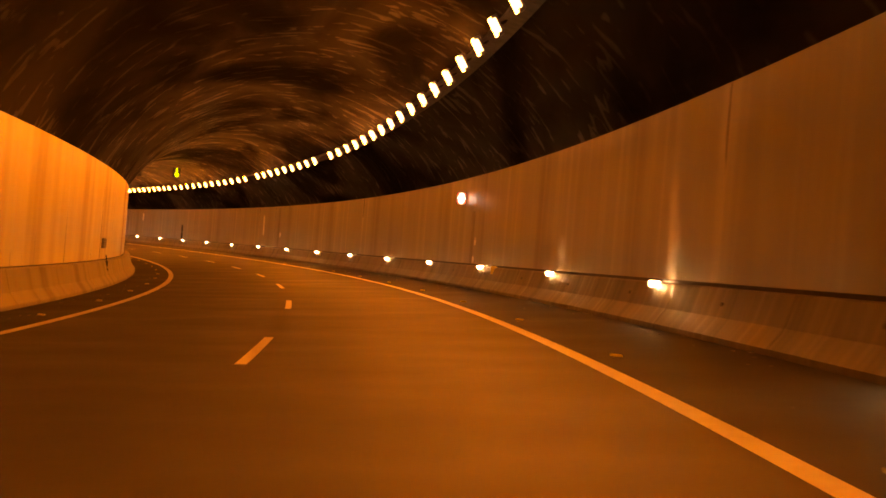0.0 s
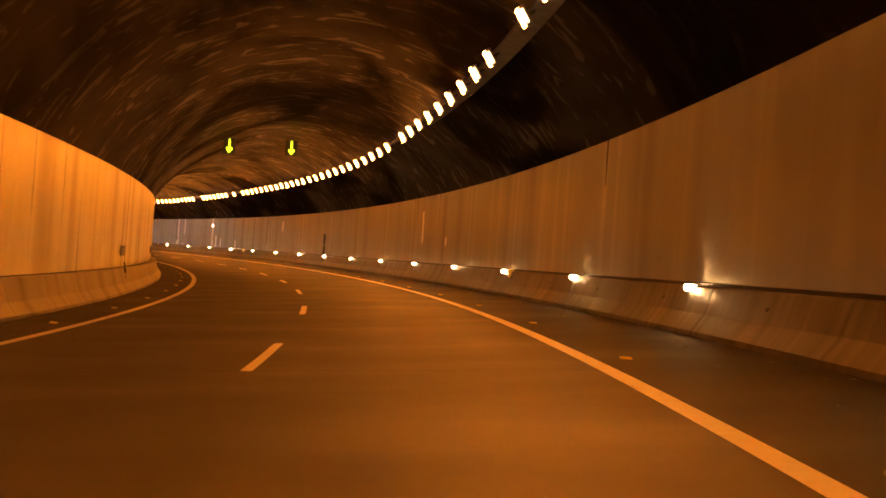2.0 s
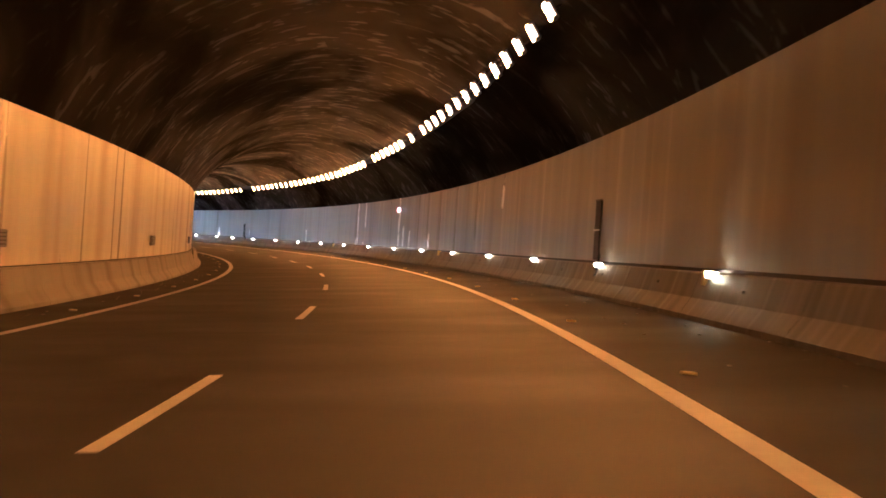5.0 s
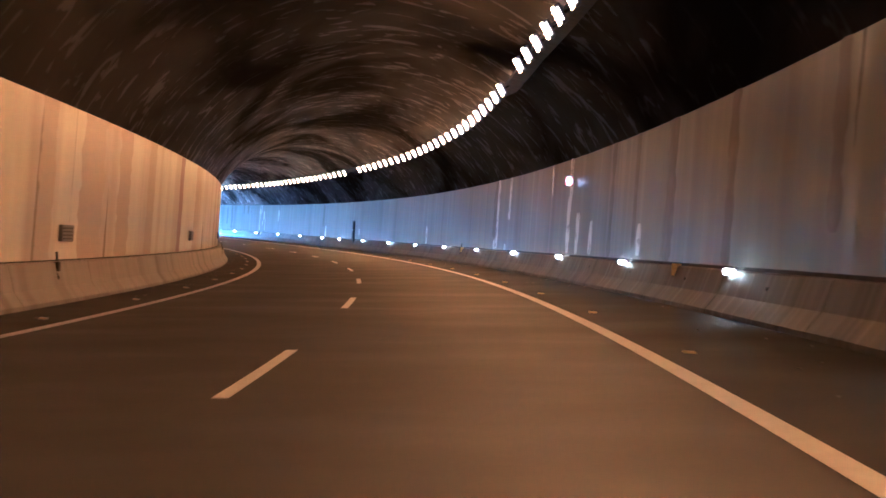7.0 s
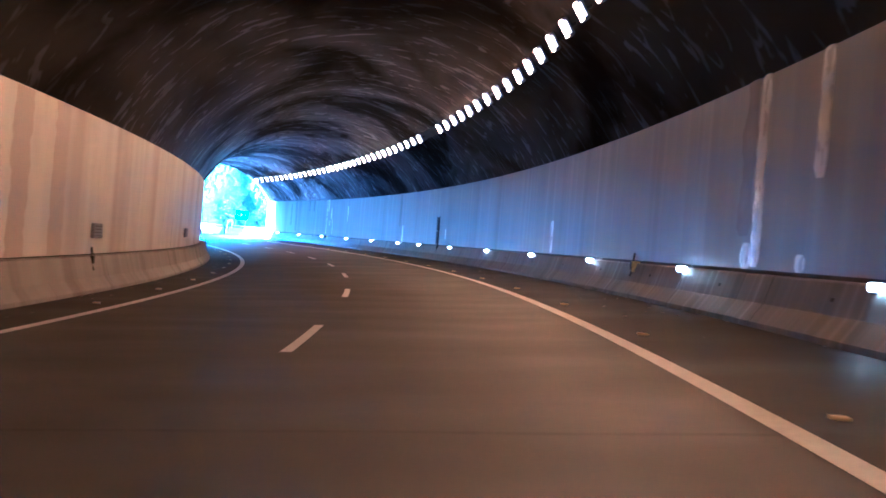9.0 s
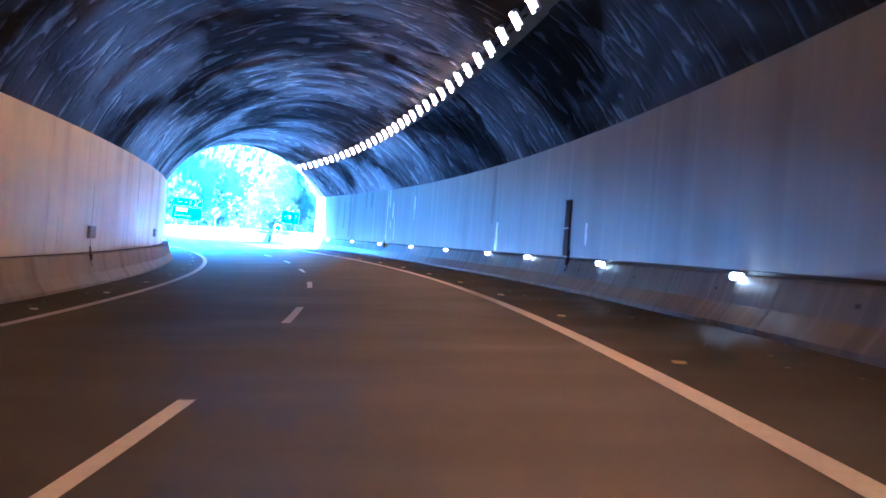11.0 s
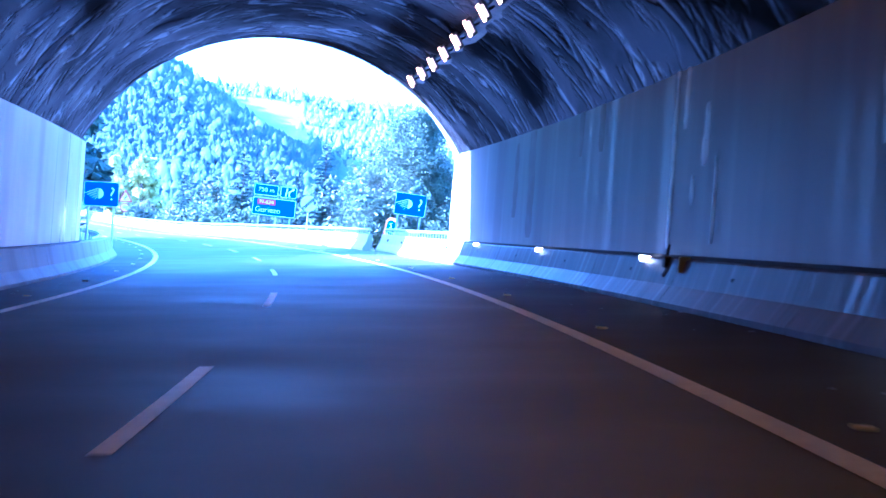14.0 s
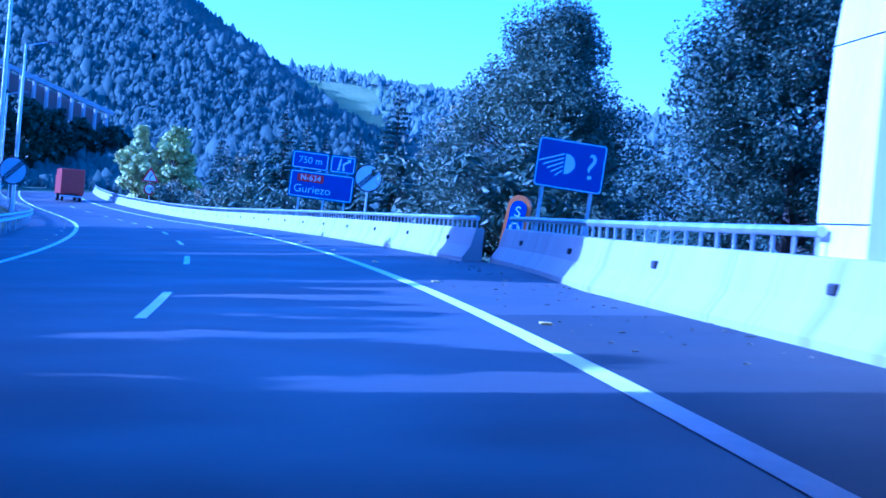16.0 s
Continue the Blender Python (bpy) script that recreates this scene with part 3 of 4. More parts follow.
def land(x, y):
    """Height of the ground."""
    s, o, z, d = road_of(x, y)
    tilt = float(np.interp(s, TILT_AT, TILT_OF))
    out = max(0.0, d - 7.0)
    edge = z + tilt * max(-7.0, min(7.0, o)) - 0.32
    v = Vector((x, y, 0))
    rel = v - FROM
    deep, side = rel.dot(AHEAD), rel.dot(ASIDE)
    if s < PORTAL:
        near = 9.0 * smooth(6, 40, out) - 0.9 * (1 - smooth(6, 20, out))
    elif o < 0:
        near = 0.22 * max(0.0, out - 3) * smooth(3, 14, out) + 0.12 * max(0, out - 30)
        near = min(near, 60 + 18 * noise.noise(v * 0.006))
        crest = max(5.0, 34 - 0.69 * (side + 50) + 8 * noise.noise(v * 0.01))   # the spur comes down towards the valley
        near = near + (min(near, crest) - near) * smooth(180, 320, deep)
    else:
        near = -0.16 * min(out, 40) * smooth(1.5, 12, out)
    far = smooth(620, 1000, rel.length) * (67 - 0.078 * side + 0.25 * max(0.0, -110 - side) + 16 * noise.noise(v * 0.0028) + 7 * noise.noise(v * 0.011))
    knob = 38 * math.exp(-(((side + 70) / 75) ** 2) - ((deep - 640) / 140) ** 2)
    flank = smooth(230, 470, deep) * max(0.0, min(95.0, 34 - 0.69 * (side + 50) + 8 * noise.noise(v * 0.01)))
    return edge + max(near, far + min(near, 0) * 0.5, knob, flank) + 0.2 * noise.noise(v * 0.13) * smooth(0, 3, out)


rings = [0.0]
r = 1.2
while r < 4300:
    rings.append(r)
    r = r * 1.042 + 0.4
SPOKES = 208
verts, faces = [], []
for r in rings:
    for i in range(SPOKES):
        a = 2 * math.pi * i / SPOKES
        x, y = CENTRE.x + r * math.cos(a), CENTRE.y + r * math.sin(a)
        verts.append((x, y, land(x, y)))
for j in range(len(rings) - 1):
    for i in range(SPOKES):
        a, b = j * SPOKES + i, j * SPOKES + (i + 1) % SPOKES
        faces.append((a, a + SPOKES, b + SPOKES, b))
ground = tagged(mesh_object("ground", verts, faces, FOREST, smooth=True), "wooded green hills and grassy verges round the road", "ground", kind="structure")


def clear_land(p):
    rel = Vector((p[0], p[1], 0)) - FROM
    deep, side = rel.dot(AHEAD), rel.dot(ASIDE)
    return 645 < deep < 900 and -0.082 - 0.01 * noise.noise(Vector((deep * 0.02, 1, 0))) < side / deep < -0.04 + 0.02 * noise.noise(Vector((deep * 0.03, 5, 0)))


def tufts(name, n, place, size, mat, label, seed):
    """Far tree crowns seen as a soft canopy, joined."""
    rnd = random.Random(seed)
    vs, fs = [], []
    for _ in range(n):
        x, y = place(rnd)
        if clear_land((x, y)):
            continue
        z = land(x, y)
        h = size * 0.55 * math.exp(rnd.gauss(0.35, 0.42))
        w = h * rnd.uniform(0.26, 0.5)
        base, k = len(vs), 5
        for level, rad in ((-0.1, 1.0), (0.5, 0.85)):
            t0 = rnd.uniform(0, 1)
            for i in range(k):
                a = 2 * math.pi * (i + t0 + rnd.uniform(-0.3, 0.3)) / k
                q = w * rad * rnd.uniform(0.55, 1.35)
                vs.append((x + q * math.cos(a), y + q * math.sin(a), z + h * (level + rnd.uniform(-0.18, 0.18))))
        vs.append((x + rnd.uniform(-0.3, 0.3) * w, y + rnd.uniform(-0.3, 0.3) * w, z + h * rnd.uniform(0.85, 1.15)))
        for i in range(k):
            a, b = base + i, base + (i + 1) % k
            fs.append((a, b, b + k, a + k))
            fs.append((a + k, b + k, base + 2 * k))
    ob = mesh_object(name, vs, fs, mat, smooth=True)
    own = np.empty(len(ob.data.vertices) * 3)
    ob.data.vertices.foreach_get("normal", own)
    own = own.reshape(-1, 3) * 0.5 + np.array((0.0, 0.0, 0.75))   # normals bent upwards, so that lit and dark sides even out
    ob.data.normals_split_custom_set_from_vertices((own / np.linalg.norm(own, axis=1)[:, None]).tolist())
    return tagged(ob, label, "woods", kind="stuff")


def on_hills(rnd):
    deep = rnd.uniform(640, 1500)
    side = rnd.uniform(-0.42, 0.34) * deep
    p = FROM + AHEAD * deep + ASIDE * side
    return p.x, p.y


def on_flank(rnd):
    deep = rnd.uniform(250, 640)
    side = rnd.uniform(-0.5, -0.02) * deep
    p = FROM + AHEAD * deep + ASIDE * side
    return p.x, p.y


tufts("far_woods", 56000, on_hills, 2.7, HAZE_WOODS, "far hill forest, lightened and greyed to stand for haze", 5)
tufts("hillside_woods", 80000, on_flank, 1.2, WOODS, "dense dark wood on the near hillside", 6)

verts, faces = [], []
for i in range(15):
    for j in range(9):
        deep = 640 + 265 * i / 14
        p = FROM + AHEAD * deep + ASIDE * deep * (-0.088 + 0.055 * j / 8 + 0.006 * noise.noise(Vector((deep * 0.02, j, 3))))
        verts.append((p.x, p.y, land(p.x, p.y) + 0.6))
for i in range(14):
    for j in range(8):
        a = i * 9 + j
        faces.append((a, a + 1, a + 10, a + 9))
tagged(mesh_object("meadow", verts, faces, MEADOW, smooth=True), "pale green meadow clearing on the far wooded hill", "meadow", kind="structure")

# ---------------------------------------------------------------- barriers and rails outside


def flare(s):
    return 5.62 + 0.95 * smooth(402, 419, s)


def barrier_piece(s0, s1, face0, face1, parent, h=0.72):
    prof = [(0.0, -0.05), (0.0, 0.075), (0.17, 0.33), (0.26, h - 0.02), (0.28, h), (0.42, h), (0.44, h - 0.02), (0.44, -0.05)]
    vs, fs, uvs = [], [], []
    n = len(prof)
    ring = steps(s0 + 0.012, s1 - 0.012, 1.85)
    for s in ring:
        f = face0 + (face1 - face0) * (s - s0) / (s1 - s0)
        vs += [at(s, f + d, z) for d, z in prof]
        uvs += [(s, z) for d, z in prof]
    for i in range(len(ring) - 1):
        for j in range(n):
            a, b = i * n + j, i * n + (j + 1) % n
            fs.append((a, b, b + n, a + n))
    fs += [tuple(range(n))[::-1], tuple((len(ring) - 1) * n + j for j in range(n))]
    seg = mesh_object("segment", vs, fs, DRIPPED, parent, uvs=uvs)
    hole = bmesh.new()
    add_box(hole, (0, 0, 0), (0.08, 0.2, 0.1), 0.02)
    bmesh.ops.transform(hole, matrix=road_pose((s0 + s1) / 2, (face0 + face1) / 2 + 0.2, 0.47), verts=hole.verts)
    part("drain_recess", hole, BLACK, seg)


near_barrier = tagged(new("barrier_outside"), "sunlit stained concrete safety barrier beyond the portal, bending away", "concrete barrier", kind="structure")
cuts = [PORTAL + 0.3, 397.4, 404.6, 411.8, 419.0]
for a, b in zip(cuts, cuts[1:]):
    barrier_piece(a, b, flare(a), flare(b), near_barrier)
far_barrier = tagged(new("barrier_far"), "long concrete safety barrier along the outer side of the bend", "concrete barrier", kind="structure")
s = 419.0
while s < 640:
    barrier_piece(s, s + 7.3, 5.95, 5.95, far_barrier)
    s += 7.3


def top_rail(name, s0, s1, offset, label, gap=0.73):
    rail = tagged(new(name), label, "metal rail")
    bm = bmesh.new()
    rings = []
    for s in steps(s0, s1, 1.5):
        turn = road_pose(s, offset(s) + 0.35, 0.94)
        rings.append([bm.verts.new(turn @ Vector((0.05 * math.cos(math.pi * i / 4), 0, 0.05 * math.sin(math.pi * i / 4)))) for i in range(8)])
    for lo, hi in zip(rings, rings[1:]):
        for i in range(8):
            bm.faces.new((lo[i], hi[i], hi[(i + 1) % 8], lo[(i + 1) % 8]))
    bm.faces.new(rings[0])
    bm.faces.new(rings[-1][::-1])
    part("handrail", bm, STEEL, rail)
    post = None
    extra = bmesh.new()
    for k, s in enumerate(steps(s0 + 0.1, s1 - 0.1, gap)):
        if s < 520:
            if post is None:
                post = part("post", box((0, 0, 0), (0.035, 0.05, 0.24), 0.006), STEEL, rail)
                ob = post
            else:
                ob = new("post", post.data)
                ob.parent = rail
            ob.matrix_basis = road_pose(s, offset(s) + 0.35, 0.82)
        else:
            add_box(extra, (0, 0, 0), (0.05, 0.08, 0.24), 0, road_pose(s, offset(s) + 0.35, 0.82))
    if len(extra.verts):
        tagged(part("far_posts", extra, STEEL, rail), kind="stuff")
    else:
        extra.free()
    return rail


top_rail("barrier_rail", 395.0, 418.7, flare, "pale steel tube rail on short posts on the barrier top")
top_rail("barrier_rail", 419.4, 640.0, lambda s: 5.95, "long steel tube rail on the far concrete barrier")

guard = tagged(new("guard_rail"), "galvanised corrugated guard rail on posts beside the inner verge", "guard rail")
BEAM = [(0.0, 0.45), (0.04, 0.48), (0.0, 0.53), (-0.05, 0.56), (-0.05, 0.6), (0.0, 0.63), (0.04, 0.68), (0.0, 0.74), (-0.01, 0.74), (0.03, 0.68), (-0.01, 0.64), (-0.06, 0.61), (-0.06, 0.55), (-0.01, 0.52), (0.03, 0.48), (-0.01, 0.45)]
sweep("beam", [(-5.9 + o, z) for o, z in BEAM], 405.0, 640.0, 2.0, STEEL, guard, closed=True)
post = None
for s in steps(406, 638, 4.0):
    if post is None:
        post = part("post", box((0, 0, 0), (0.08, 0.12, 0.85), 0.01), STEEL, guard)
        ob = post
    else:
        ob = new("post", post.data)
        ob.parent = guard
    ob.matrix_basis = road_pose(s, -6.02, 0.3)


# ---------------------------------------------------------------- signs
def sign_at(name, xyz, yaw, roll, label, category, group=""):
    ob = tagged(new(name), label, category, group)
    ob.matrix_basis = Matrix.Translation(xyz) @ pose(0, 0, 0, 0, roll, yaw)
    return ob




def sign_post(parent, x, top, bottom, y=0.06, r=0.045):
    part("post", tube((x, y, bottom), (x, y, top), r), STEEL, parent, "galvanised steel post")


def headlamp_sign(xyz, yaw, roll, drop, group):
    sg = sign_at("headlamp_sign", xyz, yaw, roll, "blue sign with white headlamp and question mark on posts", "road sign", group)
    pan = part("panel", plate(rounded(1.4, 1.0, 0.07), 0.0, 0.03), BLUE, sg)
    rim = bmesh.new()
    outer, inner = rounded(1.38, 0.98, 0.065), rounded(1.33, 0.93, 0.05)
    vo = [rim.verts.new((x, -0.004, z)) for x, z in outer]
    vi = [rim.verts.new((x, -0.004, z)) for x, z in inner]
    for i in range(len(vo)):
        j = (i + 1) % len(vo)
        rim.faces.new((vo[i], vo[j], vi[j], vi[i]))
    part("border", rim, WHITE, pan)
    part("lamp_symbol", plate(disc(0.21, -0.12, 0.02, 20, -90, 90), -0.007, -0.001), WHITE, pan)
    for k in range(5):
        z = 0.2 - 0.085 * k
        x0 = -0.15
        length = 0.5 - 0.09 * k
        part("ray", plate([(x0, z), (x0, z + 0.035), (x0 - length, z - 0.035 - 0.13 + 0.02 * k), (x0 - length, z - 0.07 - 0.13 + 0.02 * k)], -0.007, -0.001), WHITE, pan)
    lettering("question_mark", "?", 0.75, WHITE, pan, pose(0.42, -0.006, 0.0, 90, 0, 0))
    for x in (-0.5, 0.5):
        sign_post(sg, x, 0.4, drop)
    return sg


headlamp_sign((-136.52, 387.37, 2.92), 34.0, 4.0, -2.2, "headlamp signs")
headlamp_sign((-142.95, 374.3, 2.3), 35.0, -1.0, -2.4, "headlamp signs")


def end_sign(xyz, yaw, roll, drop):
    sg = sign_at("end_of_limit_sign", xyz, yaw, roll, "round white end-of-restriction sign with a dark diagonal band", "road sign", "round end signs")
    pan = part("disc", plate(disc(0.6), 0.0, 0.03), WHITE, sg)
    ring = bmesh.new()
    for (ra, rb) in ((0.6, 0.55),):
        vo = [ring.verts.new((x, -0.004, z)) for x, z in disc(ra)]
        vi = [ring.verts.new((x, -0.004, z)) for x, z in disc(rb)]
        for i in range(32):
            j = (i + 1) % 32
            ring.faces.new((vo[i], vo[j], vi[j], vi[i]))
    part("border", ring, BLACK, pan)
    c = math.sqrt(0.5)
    for k in range(-2, 3):
        off = k * 0.045
        half = math.sqrt(0.545 ** 2 - off ** 2)
        pts = []
        for u, v in ((-half, off - 0.015), (half, off - 0.015), (half, off + 0.015), (-half, off + 0.015)):
            pts.append(((u - v) * c, (u + v) * c))
        part("stripe", plate(pts, -0.006, -0.001), BLACK, pan)
    sign_post(sg, 0.0, 0.3, drop)
    return sg


end_sign((-164.18, 419.26, 3.29), 36, 1, -2.6)
end_sign((-176.3, 410.25, 2.28), 36, 0, -2.9)


def bend_sign(xyz, yaw, drop):
    sg = sign_at("bend_warning_sign", xyz, yaw, 0, "triangular bend warning sign above a round hundred limit", "road sign", "bend warning signs")
    tri = part("triangle", plate([(-0.85, -0.45), (0.85, -0.45), (0.0, 1.0)], 0.0, 0.03), RED, sg)
    part("field", plate([(-0.6, -0.32), (0.6, -0.32), (0.0, 0.7)], -0.006, -0.001), WHITE, tri)
    part("arrow", plate([(-0.12, -0.25), (0.0, -0.25), (0.0, 0.0), (0.1, 0.12), (0.17, 0.05), (0.2, 0.3), (-0.02, 0.25), (0.04, 0.18), (-0.12, 0.02)], -0.012, -0.007), BLACK, tri)
    ring = part("limit_disc", plate(disc(0.55, 0, -1.15), 0.0, 0.03), RED, sg)
    part("field", plate(disc(0.42, 0, -1.15), -0.006, -0.001), WHITE, ring)
    lettering("limit_figures", "100", 0.42, BLACK, ring, pose(0, -0.008, -1.15, 90, 0, 0))
    sign_post(sg, 0.0, 0.9, drop)
    return sg


bend_sign((-237.3, 486.32, 3.85), 33, -3.9)
left_bend = bend_sign((-245.1, 475.7, 3.7), 33, -4.6)
part("warning_lamp", tube((0.75, -0.05, 0.1), (0.75, 0.05, 0.1), 0.26, seg=20), BEACON, left_bend, "lit red flashing warning lamp")


def exit_panel():
    sg = sign_at("exit_direction_panel", (-176.65, 432.6, 3.6), 36, 2.5, "large blue motorway exit panel with white border and town name", "road sign")
    lower = part("lower_panel", plate(rounded(3.4, 1.45, 0.12, 0, -0.52), 0.0, 0.05), BLUE, sg)
    upper = part("upper_panel", plate(rounded(1.95, 0.95, 0.12, -0.72, 0.74), 0.0, 0.05), BLUE, sg)
    corner = part("symbol_panel", plate(rounded(1.35, 0.95, 0.12, 1.0, 0.74), 0.0, 0.05), BLUE, sg)
    for pan, w, h, cx, cz in ((lower, 3.3, 1.35, 0, -0.52), (upper, 1.85, 0.85, -0.72, 0.74), (corner, 1.25, 0.85, 1.0, 0.74)):
        bm = bmesh.new()
        vo = [bm.verts.new((x, -0.006, z)) for x, z in rounded(w, h, 0.1, cx, cz)]
        vi = [bm.verts.new((x, -0.006, z)) for x, z in rounded(w - 0.1, h - 0.1, 0.07, cx, cz)]
        for i in range(len(vo)):
            j = (i + 1) % len(vo)
            bm.faces.new((vo[i], vo[j], vi[j], vi[i]))
        part("border", bm, WHITE, pan)
    lettering("distance", "750 m", 0.5, WHITE, upper, pose(-0.72, -0.008, 0.74, 90, 0, 0))
    tag = part("road_number_plate", plate(rounded(1.4, 0.42, 0.05, -0.6, -0.18), -0.01, -0.002), RED, lower)
    lettering("road_number", "N-634", 0.42, WHITE, tag, pose(-0.6, -0.016, -0.18, 90, 0, 0))
    lettering("town", "Guriezo", 0.6, WHITE, lower, pose(-0.45, -0.008, -0.78, 90, 0, 0))
    part("carriageway_symbol", plate([(0.72, 0.42), (0.86, 0.42), (0.92, 1.06), (0.84, 1.06)], -0.01, -0.002), WHITE, corner)
    part("carriageway_symbol", plate([(1.0, 0.42), (1.14, 0.42), (1.08, 0.72), (1.34, 0.9), (1.4, 0.84), (1.42, 1.06), (1.2, 1.06), (1.26, 0.98), (0.99, 0.8)], -0.01, -0.002), WHITE, corner)
    for x in (-1.1, 0.2, 1.3):
        part("post", box((x, 0.1, -1.3), (0.12, 0.12, 4.2), 0.01), STEEL, sg)


exit_panel()
sos = sign_at("emergency_phone_sign", (-140.86, 392.65, 1.55), 20, 8, "orange emergency phone pillar with a rounded blue face", "emergency phone")
shape = [(-0.28, -1.4), (0.28, -1.4), (0.28, 0.55)] + disc(0.28, 0, 0.55, 12, 0, 180)[1:]
body = part("pillar", plate(shape, 0.0, 0.22), ORANGE, sos)
part("face", plate([(-0.2, -0.9), (0.2, -0.9), (0.2, 0.5)] + disc(0.2, 0, 0.5, 12, 0, 180)[1:], -0.012, -0.002), BLUE, body)
for k, ch in enumerate("SOS"):
    lettering("letter", ch, 0.36, WHITE, body, pose(0, -0.016, 0.42 - 0.4 * k, 90, 0, 0))


def lamp_post(s, o):
    lp = tagged(new("street_lamp"), "tall galvanised street lamp with a flat arm and head", "street lamp", "street lamps on the verge")
    part("pole", tube((0, 0, -0.6), (0, 0, 10.6), 0.13, 0.07, 12), STEEL, lp)
    part("arm", tube((0, 0, 10.5), (1.3, 0, 10.85), 0.045, 0.04, 8), STEEL, lp)
    part("head", box((1.55, 0, 10.86), (0.75, 0.28, 0.12), 0.04), GREY, lp)
    lp.matrix_basis = road_pose(s, o, 0.0)
    return lp


post = lamp_post(457.0, -6.9)
for s in (492.0, 524.0, 555.0):
    copy_thing(post, road_pose(s, -7.1, 0.0))


# ---------------------------------------------------------------- lorry
def lorry():
    t = tagged(new("lorry"), "red box lorry driving away in the slow lane", "lorry")
    part("box_body", box((0, -0.2, 2.15), (2.5, 7.6, 2.7), 0.05), TRUCK_RED, t)
    part("chassis", box((0, 0.6, 0.68), (0.9, 8.8, 0.22), 0.02), DARK, t)
    cab = part("cab", box((0, 4.9, 1.75), (2.35, 1.9, 2.3), 0.15), TRUCK_RED, t)
    part("rear_door", box((-0.62, -4.02, 2.15), (1.2, 0.05, 2.5), 0.015), TRUCK_RED, t)
    part("rear_door", box((0.62, -4.02, 2.15), (1.2, 0.05, 2.5), 0.015), TRUCK_RED, t)
    part("bumper", box((0, -4.0, 0.55), (2.3, 0.12, 0.16), 0.03), STEEL, t)
    for x in (-0.95, 0.95):
        part("tail_light", box((x, -4.02, 0.78), (0.36, 0.06, 0.13), 0.02), RED, t)
        for y in (-2.6, 4.3):
            bm = bmesh.new()
            add_tube(bm, (x - 0.16, y, 0.5), (x + 0.16, y, 0.5), 0.5, seg=20)
            w = part("wheel", bm, BLACK, t)
            part("rim", tube((x - 0.17, y, 0.5), (x + 0.17, y, 0.5), 0.27, seg=16), STEEL, w)
    part("mudguard", box((0, -3.25, 0.85), (2.4, 0.04, 0.5), 0.01), BLACK, t)
    t.matrix_basis = road_pose(585.5, 1.35, 0.0, 1.0)


lorry()


def gallery(a, b, n):
    """An old rock-fall gallery: a pale roof edge on piers over a low wall."""
    g = tagged(new("hillside_gallery"), "pale concrete road gallery on piers across the wooded slope", "road gallery")
    a, b = Vector(a), Vector(b)
    turn = math.degrees(math.atan2(b.y - a.y, b.x - a.x))
    long = (b - a).length + 0.02
    slope = math.degrees(math.asin((b.z - a.z) / (b - a).length))
    m = Matrix.Translation((a + b) / 2) @ pose(0, 0, 0, 0, 0, turn) @ pose(0, 0, 0, 0, -slope, 0)
    # back wall near-black: the shade of the openings is put into its colour
    for name, c, size in (("roof_edge", (0, 0, 0), (long, 0.5, 0.75)), ("back_wall", (0, 2.2, -1.6), (long, 0.3, 3.0))):
        ob = part(name, box(c, size, 0.04), CONCRETE if name == "roof_edge" else DARK_RENDER, g)
        ob.matrix_basis = m
    for k in range(n):
        foot = a.lerp(b, (k + 0.5) / n)
        deep = max(2.5, foot.z - land(foot.x, foot.y) + 0.6)
        ob = part("pier", box((0, 0, -deep / 2), (0.5, 0.45, deep), 0.03), CONCRETE, g)
        ob.matrix_basis = Matrix.Translation(foot - Vector((0, 0, 0.37))) @ pose(0, 0, 0, 0, 0, turn)


gallery((-316.0, 528.7, 21.9), (-329.3, 577.6, 15.4), 13)


# ---------------------------------------------------------------- trees
def leaf_cloud(name, centres, n, size, mat, parent, rnd, flat=1.0):
    """Many small bent leaves round the ends of the limbs."""
    vs, fs = [], []
    for _ in range(n):
        c, spread = rnd.choice(centres)
        d = Vector((rnd.gauss(0, 1), rnd.gauss(0, 1), rnd.gauss(0, 0.8)))
        d = d.normalized() * spread * (rnd.random() ** 0.45)
        p = c + d
        a = Vector((rnd.gauss(0, 1), rnd.gauss(0, 1), rnd.gauss(0, 0.7))).normalized()
        b = a.cross(Vector((rnd.gauss(0, 1), rnd.gauss(0, 1), rnd.gauss(0, 1)))).normalized()
        k = size * rnd.uniform(0.6, 1.5)
        i = len(vs)
        nn = a.cross(b) * k * 0.22
        vs += [p - a * k, p + b * k * 0.5 + nn, p + a * k, p - b * k * 0.5 + nn]
        fs += [(i, i + 1, i + 2), (i, i + 2, i + 3)]
    return mesh_object(name, vs, fs, mat, parent)


